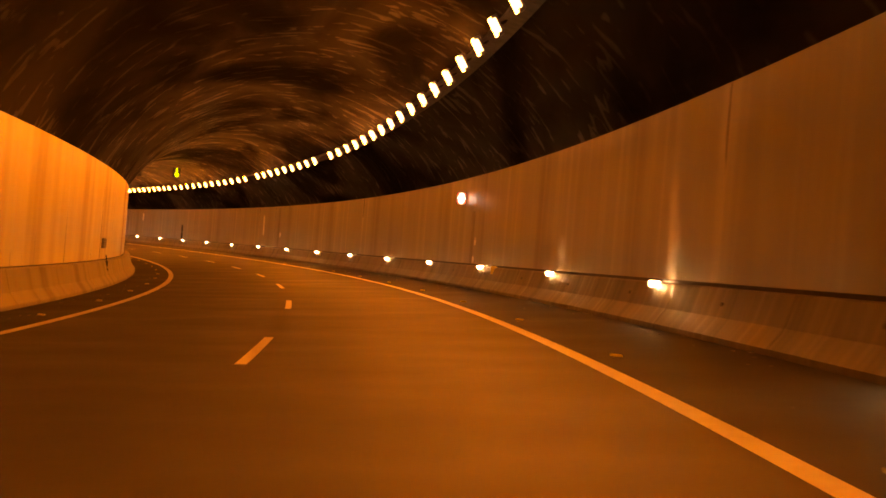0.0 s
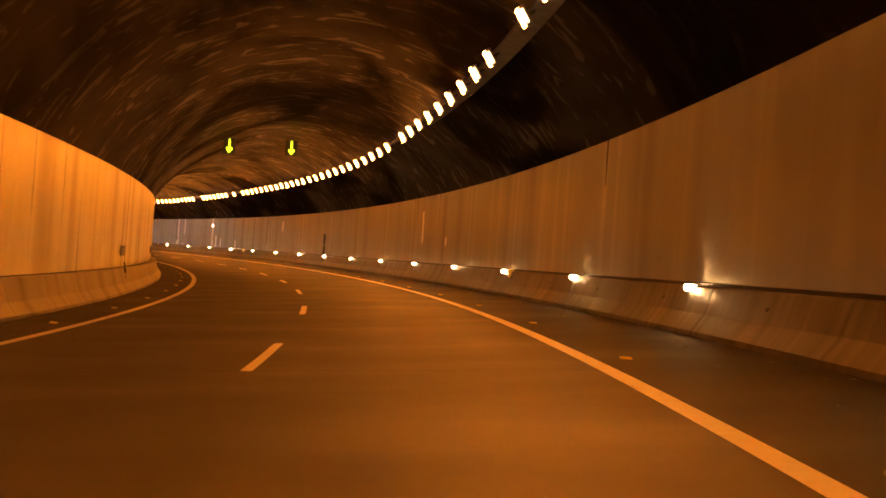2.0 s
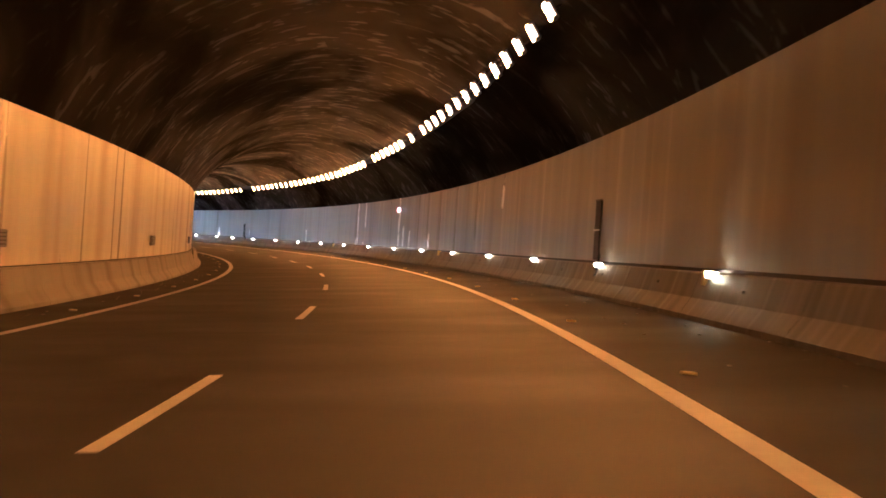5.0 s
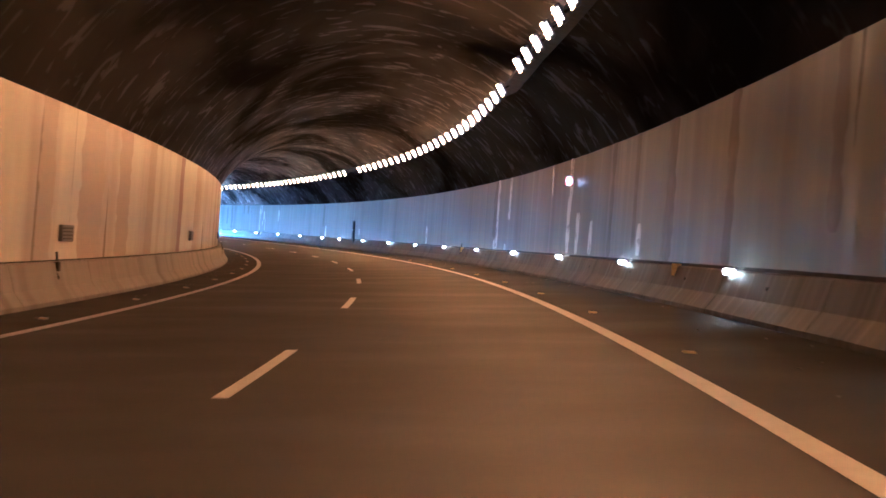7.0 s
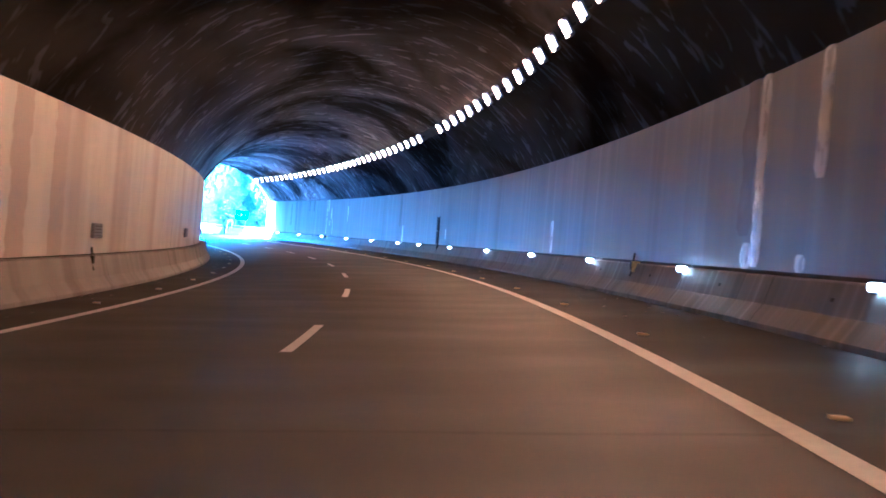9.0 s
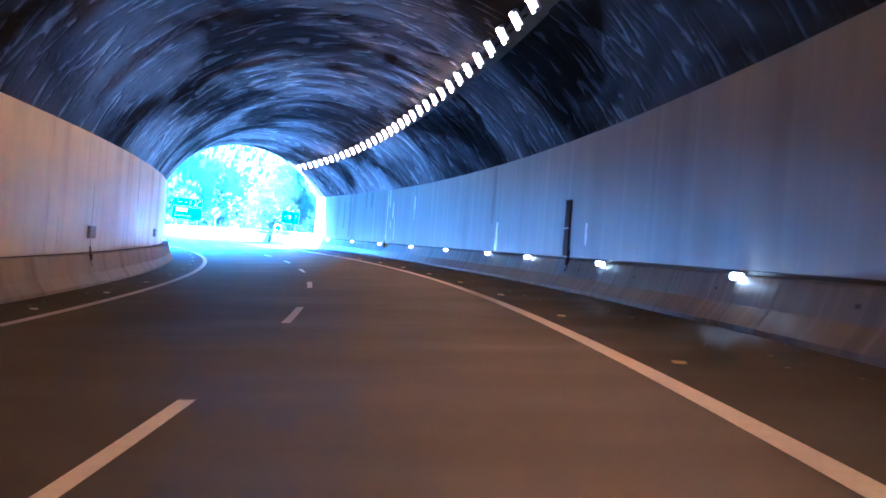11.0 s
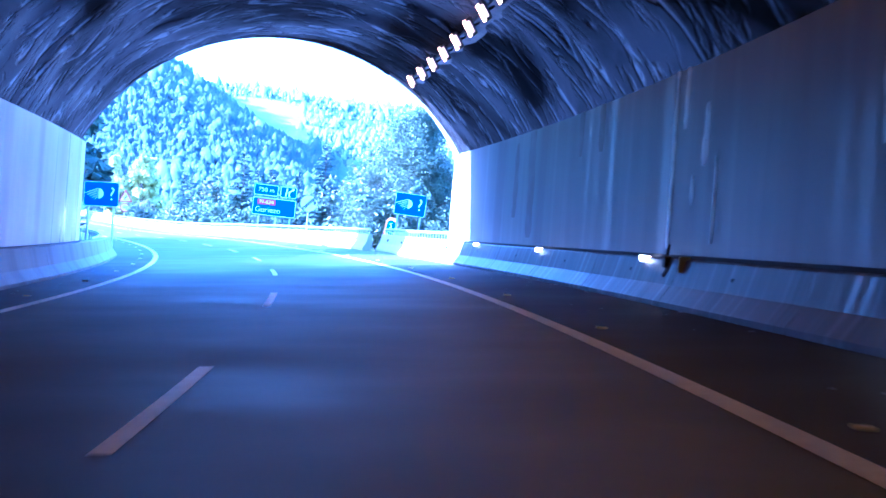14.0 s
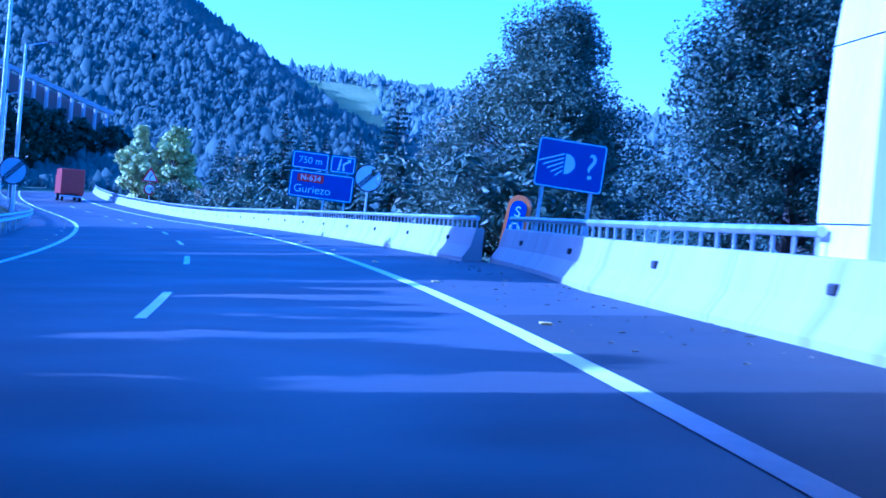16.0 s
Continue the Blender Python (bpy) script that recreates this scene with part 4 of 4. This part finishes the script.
def broadleaf(xyz, height, width, seed, leaves, mat, label, size=0.17, trunk_part=0.22, boughs=38, peaked=False):
    rnd = random.Random(seed)
    tree = tagged(new("tree"), label, "tree", "trees beside the road")
    bm = bmesh.new()
    pts = [Vector((0, 0, -0.8))]
    for k in range(1, 6):
        pts.append(Vector((rnd.uniform(-0.12, 0.12) * k, rnd.uniform(-0.12, 0.12) * k, height * 0.72 * k / 5)))
    r0 = height * 0.022
    for k in range(5):
        add_tube(bm, pts[k], pts[k + 1], r0 * (1 - 0.17 * k), r0 * (1 - 0.17 * (k + 1)), 8, False)
    part("trunk", bm, BARK, tree)
    centres = []
    limbs = bmesh.new()
    for k in range(boughs):
        f = rnd.uniform(trunk_part, 1.0)
        base = pts[0].lerp(pts[-1], f)
        a = rnd.uniform(0, 2 * math.pi)
        reach = width * 0.5 * math.sqrt(max(0.04, 1 - ((f - 0.28) / 0.76) ** 2)) * rnd.uniform(0.55, 1.05) * (1.0 if not peaked else 1.2 - 0.75 * f)
        tip = base + Vector((math.cos(a) * reach, math.sin(a) * reach, height * rnd.uniform(0.06, 0.24)))
        mid = base.lerp(tip, 0.55) + Vector((0, 0, -0.06 * reach))
        add_tube(limbs, base, mid, r0 * 0.35, r0 * 0.22, 5, False)
        add_tube(limbs, mid, tip, r0 * 0.22, r0 * 0.06, 5, False)
        centres.append((tip, width * rnd.uniform(0.08, 0.14)))
        centres.append((mid + Vector((rnd.uniform(-0.5, 0.5), rnd.uniform(-0.5, 0.5), rnd.uniform(0, 0.8))), width * rnd.uniform(0.07, 0.12)))
    for k in range(6):
        centres.append((pts[-1] + Vector((rnd.gauss(0, 0.07) * width, rnd.gauss(0, 0.07) * width, height * rnd.uniform(0.02, 0.24))), width * 0.09))
    tagged(part("branchwork", limbs, BARK, tree), kind="stuff")
    leaf_cloud("crown", centres, leaves, size, mat, tree, rnd)
    tree.matrix_basis = Matrix.Translation(xyz)
    return tree


def ground_at(s, o):
    p = at(s, o, 0)
    return Vector((p.x, p.y, land(p.x, p.y)))


def conifer(xyz, height, seed, label):
    rnd = random.Random(seed)
    tree = tagged(new("conifer"), label, "conifer", "conifers behind the barrier")
    part("trunk", tube((0, 0, -0.5), (0, 0, height), height * 0.018, 0.015, 8), BARK, tree)
    vs, fs = [], []
    z = height * 0.08
    while z < height * 0.99:
        f = 1 - z / height
        reach = height * 0.24 * f ** 0.8 + 0.12
        for k in range(rnd.randint(6, 9)):
            a = rnd.uniform(0, 2 * math.pi)
            r = reach * rnd.uniform(0.6, 1.15)
            out = Vector((math.cos(a), math.sin(a), 0))
            side = Vector((-out.y, out.x, 0))
            for q in range(5):
                t0, t1 = q / 5, (q + 1.6) / 5
                p0 = out * r * t0 + Vector((0, 0, z + 0.10 * r * t0))
                p1 = out * r * min(1.1, t1) + Vector((0, 0, z - 0.06 * r + rnd.uniform(-0.06, 0.06)))
                for sg in (-1, 1):
                    w = side * sg * r * (0.3 - 0.2 * q / 5) * rnd.uniform(0.6, 1.2)
                    i = len(vs)
                    vs += [p0, p1, p1 * 0.94 + w + Vector((0, 0, z * 0.06 - rnd.uniform(0.02, 0.2)))]
                    fs.append((i, i + 1, i + 2))
        z += height * 0.032 * rnd.uniform(0.8, 1.3)
    mesh_object("needles", vs, fs, NEEDLE, tree)
    tree.matrix_basis = Matrix.Translation(xyz)
    return tree


broadleaf(ground_at(433.5, 10.3), 8.1, 7.6, 11, 120000, LEAF, "large dark leafy tree behind the barrier with glittering leaves", 0.056, 0.04, 90, True)
broadleaf(ground_at(424.5, 15.2), 9.6, 7.8, 12, 125000, LEAF, "large dense dark tree behind the barrier by the portal", 0.058, 0.03, 100)
broadleaf(ground_at(444.0, 14.0), 5.2, 5.5, 13, 34000, LEAF, "dark leafy tree standing behind larger ones", 0.07, 0.05)
broadleaf(ground_at(413.0, 16.5), 9.0, 5.5, 14, 50000, LEAF, "tall dark tree close to the portal wall", 0.06, 0.03)
broadleaf(ground_at(568.0, 7.2), 8.6, 5.6, 21, 8000, AUTUMN, "sunlit pale yellow-green tree by the bend", 0.3)
broadleaf(ground_at(566.0, 10.2), 8.8, 5.0, 22, 7000, AUTUMN, "pale yellow tree beside its twin", 0.3)
broadleaf(ground_at(447.0, 10.5), 6.0, 4.2, 31, 500, DRY, "thin half-bare tree with pale twigs", 0.14, 0.1)
broadleaf(ground_at(466.0, 13.5), 7.2, 5.0, 32, 400, DRY, "half-bare grey tree with fine branches", 0.14, 0.1)
broadleaf(ground_at(515.0, 9.5), 5.6, 3.6, 33, 700, DRY, "slim pale tree with sparse leaves", 0.2, 0.1)

spec = [(494.5, 9.2, 7.9), (500.0, 11.4, 7.4), (478.0, 13.2, 8.6), (509.5, 9.2, 6.2), (520.0, 9.4, 6.0), (528.0, 9.6, 6.6), (486.0, 12.5, 6.0), (538.0, 10.5, 7.0), (484.0, 14.5, 5.6), (505.0, 13.5, 6.8)]
for k, (s, o, h) in enumerate(spec):
    conifer(ground_at(s, o), h, 40 + k, "dark green young conifer with drooping branches")


def shrub(xyz, height, width, seed, n, mat, label, size=0.13):
    rnd = random.Random(seed)
    ob = tagged(new("shrub"), label, "shrub", "shrubs along the verge")
    stems = bmesh.new()
    centres = []
    for k in range(9):
        tip = Vector((rnd.gauss(0, 0.3) * width, rnd.gauss(0, 0.3) * width, height * rnd.uniform(0.35, 0.85)))
        add_tube(stems, (rnd.uniform(-0.2, 0.2), rnd.uniform(-0.2, 0.2), -0.3), tip, 0.03, 0.01, 5, False)
        centres.append((tip, width * rnd.uniform(0.16, 0.26)))
        centres.append((tip * 0.6, width * rnd.uniform(0.16, 0.28)))
    tagged(part("stemwork", stems, BARK, ob), kind="stuff")
    leaf_cloud("foliage", centres, n, size, mat, ob, rnd)
    ob.matrix_basis = Matrix.Translation(xyz)
    return ob


rnd = random.Random(77)
for k, s in enumerate(np.arange(428.0, 590.0, 5.2)):
    if 448 < s < 481:
        continue
    mat = LEAF if rnd.random() < 0.85 else DRY
    shrub(ground_at(s + rnd.uniform(-1.5, 1.5), rnd.uniform(8.6, 11.5)), rnd.uniform(2.2, 4.2), rnd.uniform(2.6, 4.2), 100 + k, 1500, mat,
          "dense green shrub behind the barrier" if mat is LEAF else "pale dry shrub behind the barrier", 0.15)
# the inner verge: the bank's growth throws the ragged shade on the road
for k in range(30):
    s = 391.5 + 2.7 * k + rnd.uniform(-0.8, 0.8)
    tall = 17.5 if 411.0 < s < 423.0 else rnd.uniform(7.2, 8.8) if s < 409.5 else rnd.uniform(7.4, 10.4)
    broadleaf(ground_at(s, -10.8 - rnd.uniform(0, 1.6)), tall, rnd.uniform(4.4, 5.4) if tall < 15 else 9.0, 200 + k, 5200 if tall < 15 else 16000, LEAF, "leafy green tree on the inner bank", 0.36, 0.05)
for k in range(14):
    p = Vector((-316.0, 528.7, 21.9)).lerp(Vector((-329.3, 577.6, 15.4)), (k + 0.3) / 14)
    x, y = p.x + 5.0 + rnd.uniform(-1.5, 1.5), p.y - 4.5 + rnd.uniform(-1.5, 1.5)
    z = land(x, y)
    broadleaf((x, y, z), max(4.0, p.z - 3.6 - z) * rnd.uniform(0.85, 1.02), 6.5, 260 + k, 2600, NEEDLE, "dark tree on the slope below the road gallery", 0.5, 0.05)
for k in range(18):
    s = 476.0 + 8.5 * k
    broadleaf(ground_at(s, -15.0 - rnd.uniform(0, 9)), rnd.uniform(7, 11), rnd.uniform(5, 7), 230 + k, 2000, LEAF, "dark tree on the shaded inner hillside", 0.32)


# ---------------------------------------------------------------- small things in the tunnel
def stud(mat, label):
    st = tagged(new("road_stud"), label, "road stud", "road studs on the shoulders")
    part("body", box((0, 0, 0.012), (0.12, 0.1, 0.024), 0.008), mat, st)
    part("reflector", box((0, -0.057, 0.014), (0.1, 0.006, 0.014)), YELLOW, st)
    return st


yellow_stud = stud(YELLOW, "small yellow reflective road stud on the wide shoulder")
white_stud = stud(WHITE, "small pale reflective road stud on the narrow shoulder")
yellow_stud.matrix_basis = road_pose(180.4, 3.88, 0.006)
for k in range(-18, 32):
    if k:
        copy_thing(yellow_stud, road_pose(180.4 + (10.3 if k > 0 else 10.6) * k, 3.88, 0.006))
white_stud.matrix_basis = road_pose(-4.0, -4.05, 0.006)
for k in range(1, 62):
    copy_thing(white_stud, road_pose(-4.0 + 8.82 * k, -4.05, 0.006))


def wall_box(s, z, w=1.2):
    b = tagged(new("cable_box"), "flat grey louvred cable box on the painted wall", "cable box", "boxes on the wall")
    part("casing", box((0.03, 0, 0), (0.08, w, 0.32), 0.02), GREY, b)
    for k in range(4):
        part("louvre", box((0.075, 0, -0.1 + 0.066 * k), (0.02, w * 0.84, 0.025), 0.004), DARK, b)
    b.matrix_basis = road_pose(s, -5.55, z)
    return b


def speed_panel(s):
    p = tagged(new("speed_panel"), "small bright illuminated red and white panel on the wall", "lit sign", "lit panels on the wall")
    part("housing", box((0, 0.07, 0), (0.42, 0.12, 0.52), 0.02), DARK, p)
    part("red_field", plate(rounded(0.35, 0.44, 0.02), -0.008, 0.0), RING_GLOW, p)
    part("white_lobe", plate(disc(0.13, 0, 0.11, 20), -0.02, -0.01), SIGN_GLOW, p)
    part("white_lobe", plate(disc(0.13, 0, -0.11, 20), -0.02, -0.01), SIGN_GLOW, p)
    part("white_bar", plate(rounded(0.36, 0.09, 0.02), -0.03, -0.021), SIGN_GLOW, p)
    part("arm", box((0.26, 0.08, 0), (0.12, 0.05, 0.04), 0.01), GREY, p)
    p.matrix_basis = road_pose(s, 5.8, 2.84) @ Matrix.Scale(0.74, 4)
    return p


p = speed_panel(50.9)
copy_thing(p, road_pose(225.1, 5.8, 2.83) @ Matrix.Scale(0.74, 4))


def arrow_signal(s, o, z):
    a = tagged(new("lane_signal"), "black lane control box with a lit yellow-green down arrow", "lane signal", "lane signals over the road")
    part("housing", box((0, 0.09, 0), (0.6, 0.16, 0.78), 0.03), BLACK, a)
    part("arrow", plate([(-0.04, 0.33), (0.04, 0.33), (0.04, -0.14), (0.125, -0.05), (0.165, -0.12), (0.0, -0.34), (-0.165, -0.12), (-0.125, -0.05), (-0.04, -0.14)], -0.014, -0.002), ARROW_GLOW, a)
    part("hanger", box((0, 0.1, 0.55), (0.05, 0.05, 0.5)), DARK, a)
    a.matrix_basis = road_pose(s, o, z)
    return a


a = arrow_signal(134.0, -2.18, 6.28)
copy_thing(a, road_pose(134.0, 0.83, 6.19))


def niche(s):
    n = tagged(new("equipment_niche"), "tall black recess in the wall with a pale middle bar", "wall recess", "black recesses in the wall")
    part("recess", box((0.0, 0, 0.66), (0.03, 0.85, 1.32), 0.004), BLACK, n)
    part("middle_bar", box((-0.03, 0, 0.66), (0.03, 0.87, 0.035), 0.005), STEEL, n)
    part("top_bar", box((-0.02, 0, 1.33), (0.03, 0.9, 0.03), 0.005), DARK, n)
    n.matrix_basis = road_pose(s, 6.005, 0.74)
    return n


n = niche(310.6)
copy_thing(n, road_pose(163.6, 6.005, 0.74))


first = wall_box(49.7, 1.27)
for k in range(1, 13):
    copy_thing(first, road_pose(49.7 + 26.4 * k, -5.55, 1.27))


def junction(s, o, z, side):
    b = tagged(new("junction_box"), "small black junction box with a stub pipe on the barrier", "junction box", "junction boxes")
    part("casing", box((0, 0, 0), (0.1, 0.24, 0.17), 0.02), BLACK, b)
    part("pipe", tube((0, 0, 0.1), (side * 0.02, 0, 0.26), 0.02), DARK, b)
    part("stub", tube((0, -0.1, -0.1), (side * -0.06, -0.1, -0.22), 0.035), DARK, b)
    b.matrix_basis = road_pose(s, o, z)
    return b


first = junction(47.6, -5.27, 0.66, -1)
for k in range(1, 7):
    copy_thing(first, road_pose(47.6 + 52.8 * k, -5.27, 0.66))
first = junction(362.3, 5.82, 0.62, 1)
for s in (161.8, 258.2, 308.8):
    copy_thing(first, road_pose(s, 5.82, 0.62))


def yellow_plate(s):
    y = tagged(new("distance_plate"), "small yellow plate fixed to the barrier face", "marker plate", "yellow plates on the barrier")
    part("plate", box((0, 0, 0), (0.16, 0.02, 0.22), 0.004), YELLOW, y)
    part("clip", box((0.04, 0.04, 0), (0.1, 0.06, 0.06), 0.01), DARK, y)
    y.matrix_basis = road_pose(s, 5.82, 0.6)
    return y


first = yellow_plate(42.4)
for s in (95.5, 149.0, 205.8, 257.8, 361.0):
    copy_thing(first, road_pose(s, 5.82, 0.6))


def wall_streak(name, s, z0, z1, width, seed, mat, label, category, group, face=6.02):
    """A crust or a damp run that seeped down the wall, with an uneven outline."""
    rnd = random.Random(seed)
    vs, fs = [], []
    n = max(4, int((z1 - z0) / 0.14))
    mid = 0.0
    for i in range(n + 1):
        z = z0 + (z1 - z0) * i / n
        mid += rnd.uniform(-0.03, 0.03) * width * (0.3 if face < 0 else 1.0)
        w = width * (0.6 + 0.4 * abs(noise.noise(Vector((seed, z * 1.7, 0))) + 0.45)) * (0.6 if i in (0, n) else 1.0)
        if face < 0:
            w = width * rnd.uniform(0.94, 1.06)
        lift = 0.0 if mat is LIME else -0.002
        for k, d in ((-0.5, 0.004), (-0.2, 0.011), (0.2, 0.012), (0.5, 0.004)):
            vs.append(at(s + mid + k * w * rnd.uniform(0.85, 1.15), face - math.copysign(d + lift, face), z))
    for i in range(n):
        for k in range(3):
            a = i * 4 + k
            fs.append((a, a + 1, a + 5, a + 4))
    return tagged(mesh_object(name, vs, fs, mat, smooth=True), label, category, group)


CRUSTS = [(247.0, 0.75, 3.6, 0.9), (243.2, 1.9, 3.6, 0.8), (226.3, 0.75, 3.6, 1.1), (224.2, 0.75, 1.9, 1.0), (221.3, 0.75, 1.65, 0.9), (212.6, 0.8, 1.5, 0.9), (275.0, 0.75, 1.7, 0.9),
          (247.7, 0.72, 1.1, 1.1), (244.0, 0.72, 0.95, 0.9), (325.5, 0.75, 1.65, 0.8), (362.6, 2.6, 3.6, 0.45), (361.1, 2.0, 2.9, 0.6), (361.8, 1.45, 1.9, 0.35), (363.4, 0.8, 3.6, 0.35), (360.3, 0.9, 2.1, 0.25), (352.6, 1.9, 3.0, 0.5),
          (122.4, 1.5, 2.9, 0.7), (114.7, 1.4, 1.75, 0.6), (186.0, 2.3, 3.1, 0.9), (307.6, 1.0, 1.5, 0.4), (48.4, 1.3, 1.55, 0.5), (48.6, 0.75, 0.95, 0.5)]
for k, (s, z0, z1, w) in enumerate(CRUSTS):
    wall_streak("lime_streak", s, z0, z1, w, 300 + k, LIME, "glossy white lime crust running down the wall", "lime crust", "lime crusts on the wall")
RUNS_DOWN = [(217.6, 0.7, 3.6, 0.8), (213.4, 0.7, 3.6, 0.8), (208.6, 0.7, 3.6, 1.5), (202.0, 0.7, 3.6, 1.0), (194.6, 1.2, 3.6, 0.9), (248.0, 1.2, 3.6, 1.3), (382.3, 1.4, 3.3, 0.9), (372.8, 2.6, 3.6, 0.7),
             (379.6, 0.9, 3.6, 1.3), (370.4, 2.6, 3.6, 0.8), (327.0, 1.6, 3.6, 1.1), (49.2, 0.7, 2.4, 0.9), (115.6, 0.7, 3.4, 0.8)]
for k, (s, z0, z1, w) in enumerate(RUNS_DOWN):
    wall_streak("damp_streak", s, z0, z1, w, 360 + k, DAMP, "dark brown damp stain running down the wall", "damp stain", "damp stains on the wall")


for k, (s, w, mat) in enumerate([(229.7, 1.3, RUST), (65.5, 1.6, RUST), (237.0, 2.2, TAN), (252.0, 1.5, TAN), (206.0, 1.4, TAN), (211.0, 3.0, TAN), (215.7, 2.0, TAN), (221.0, 1.6, TAN), (255.8, 1.5, TAN)]):
    wall_streak("stain_band", s, 0.78, 3.66, w, 420 + k, mat, "rusty red band down the pale wall" if mat is RUST else "tan run-off band down the pale wall", "wall stain", "bands on the pale wall", -5.56)


def litter(name, spans, n, seed, mat, label):
    """Dry leaves and grit blown against the barrier foot."""
    rnd = random.Random(seed)
    vs, fs = [], []
    for _ in range(n):
        s0, s1, o0, o1 = rnd.choice(spans)
        s, o = rnd.uniform(s0, s1), o1 - (o1 - o0) * rnd.random() ** 2
        a, r = rnd.uniform(0, 6.28), rnd.uniform(0.012, 0.05)
        i = len(vs)
        for k, q in enumerate((1.0, 0.5, 0.9, 0.45)):
            b = a + k * math.pi / 2
            vs.append(at(s + q * r * math.cos(b), o + q * r * math.sin(b), 0.009 + (0.012 if k % 2 else 0.0)))
        fs.append((i, i + 1, i + 2, i + 3))
    return tagged(mesh_object(name, vs, fs, mat), label, "leaf litter", kind="stuff")


litter("leaf_litter", [(391.5, 418.0, 3.9, 5.55), (419.0, 470.0, 4.0, 5.9)], 260, 91, DRY, "scattered dry leaves and grit beside the barrier foot")
litter("road_grit", [(-10.0, 390.0, 4.2, 5.5), (-10.0, 390.0, -5.3, -4.2)], 700, 92, CONCRETE, "pale grit and flakes lying on the tunnel shoulders")


def crack(points):
    """A tarred crack across the lanes."""
    vs, fs = [], []
    for i, (s, o) in enumerate(points):
        w = 0.03 + 0.012 * noise.noise(Vector((s, o * 3, 1)))
        vs += [at(s - w, o, 0.004), at(s + w, o, 0.004)]
        if i:
            a = 2 * i - 2
            fs.append((a, a + 2, a + 3, a + 1))
    tagged(mesh_object("crack_seal", vs, fs, BLACK), "black tarred seam across the asphalt", "road seam", "tarred seams in the road")


for k, s0 in enumerate((62.0, 146.0, 231.0, 312.0, 381.5)):
    crack([(s0 + 0.25 * noise.noise(Vector((s0, o * 0.6, 0))), o) for o in np.arange(-4.6, 3.3 if k % 2 else 4.6, 0.25)])
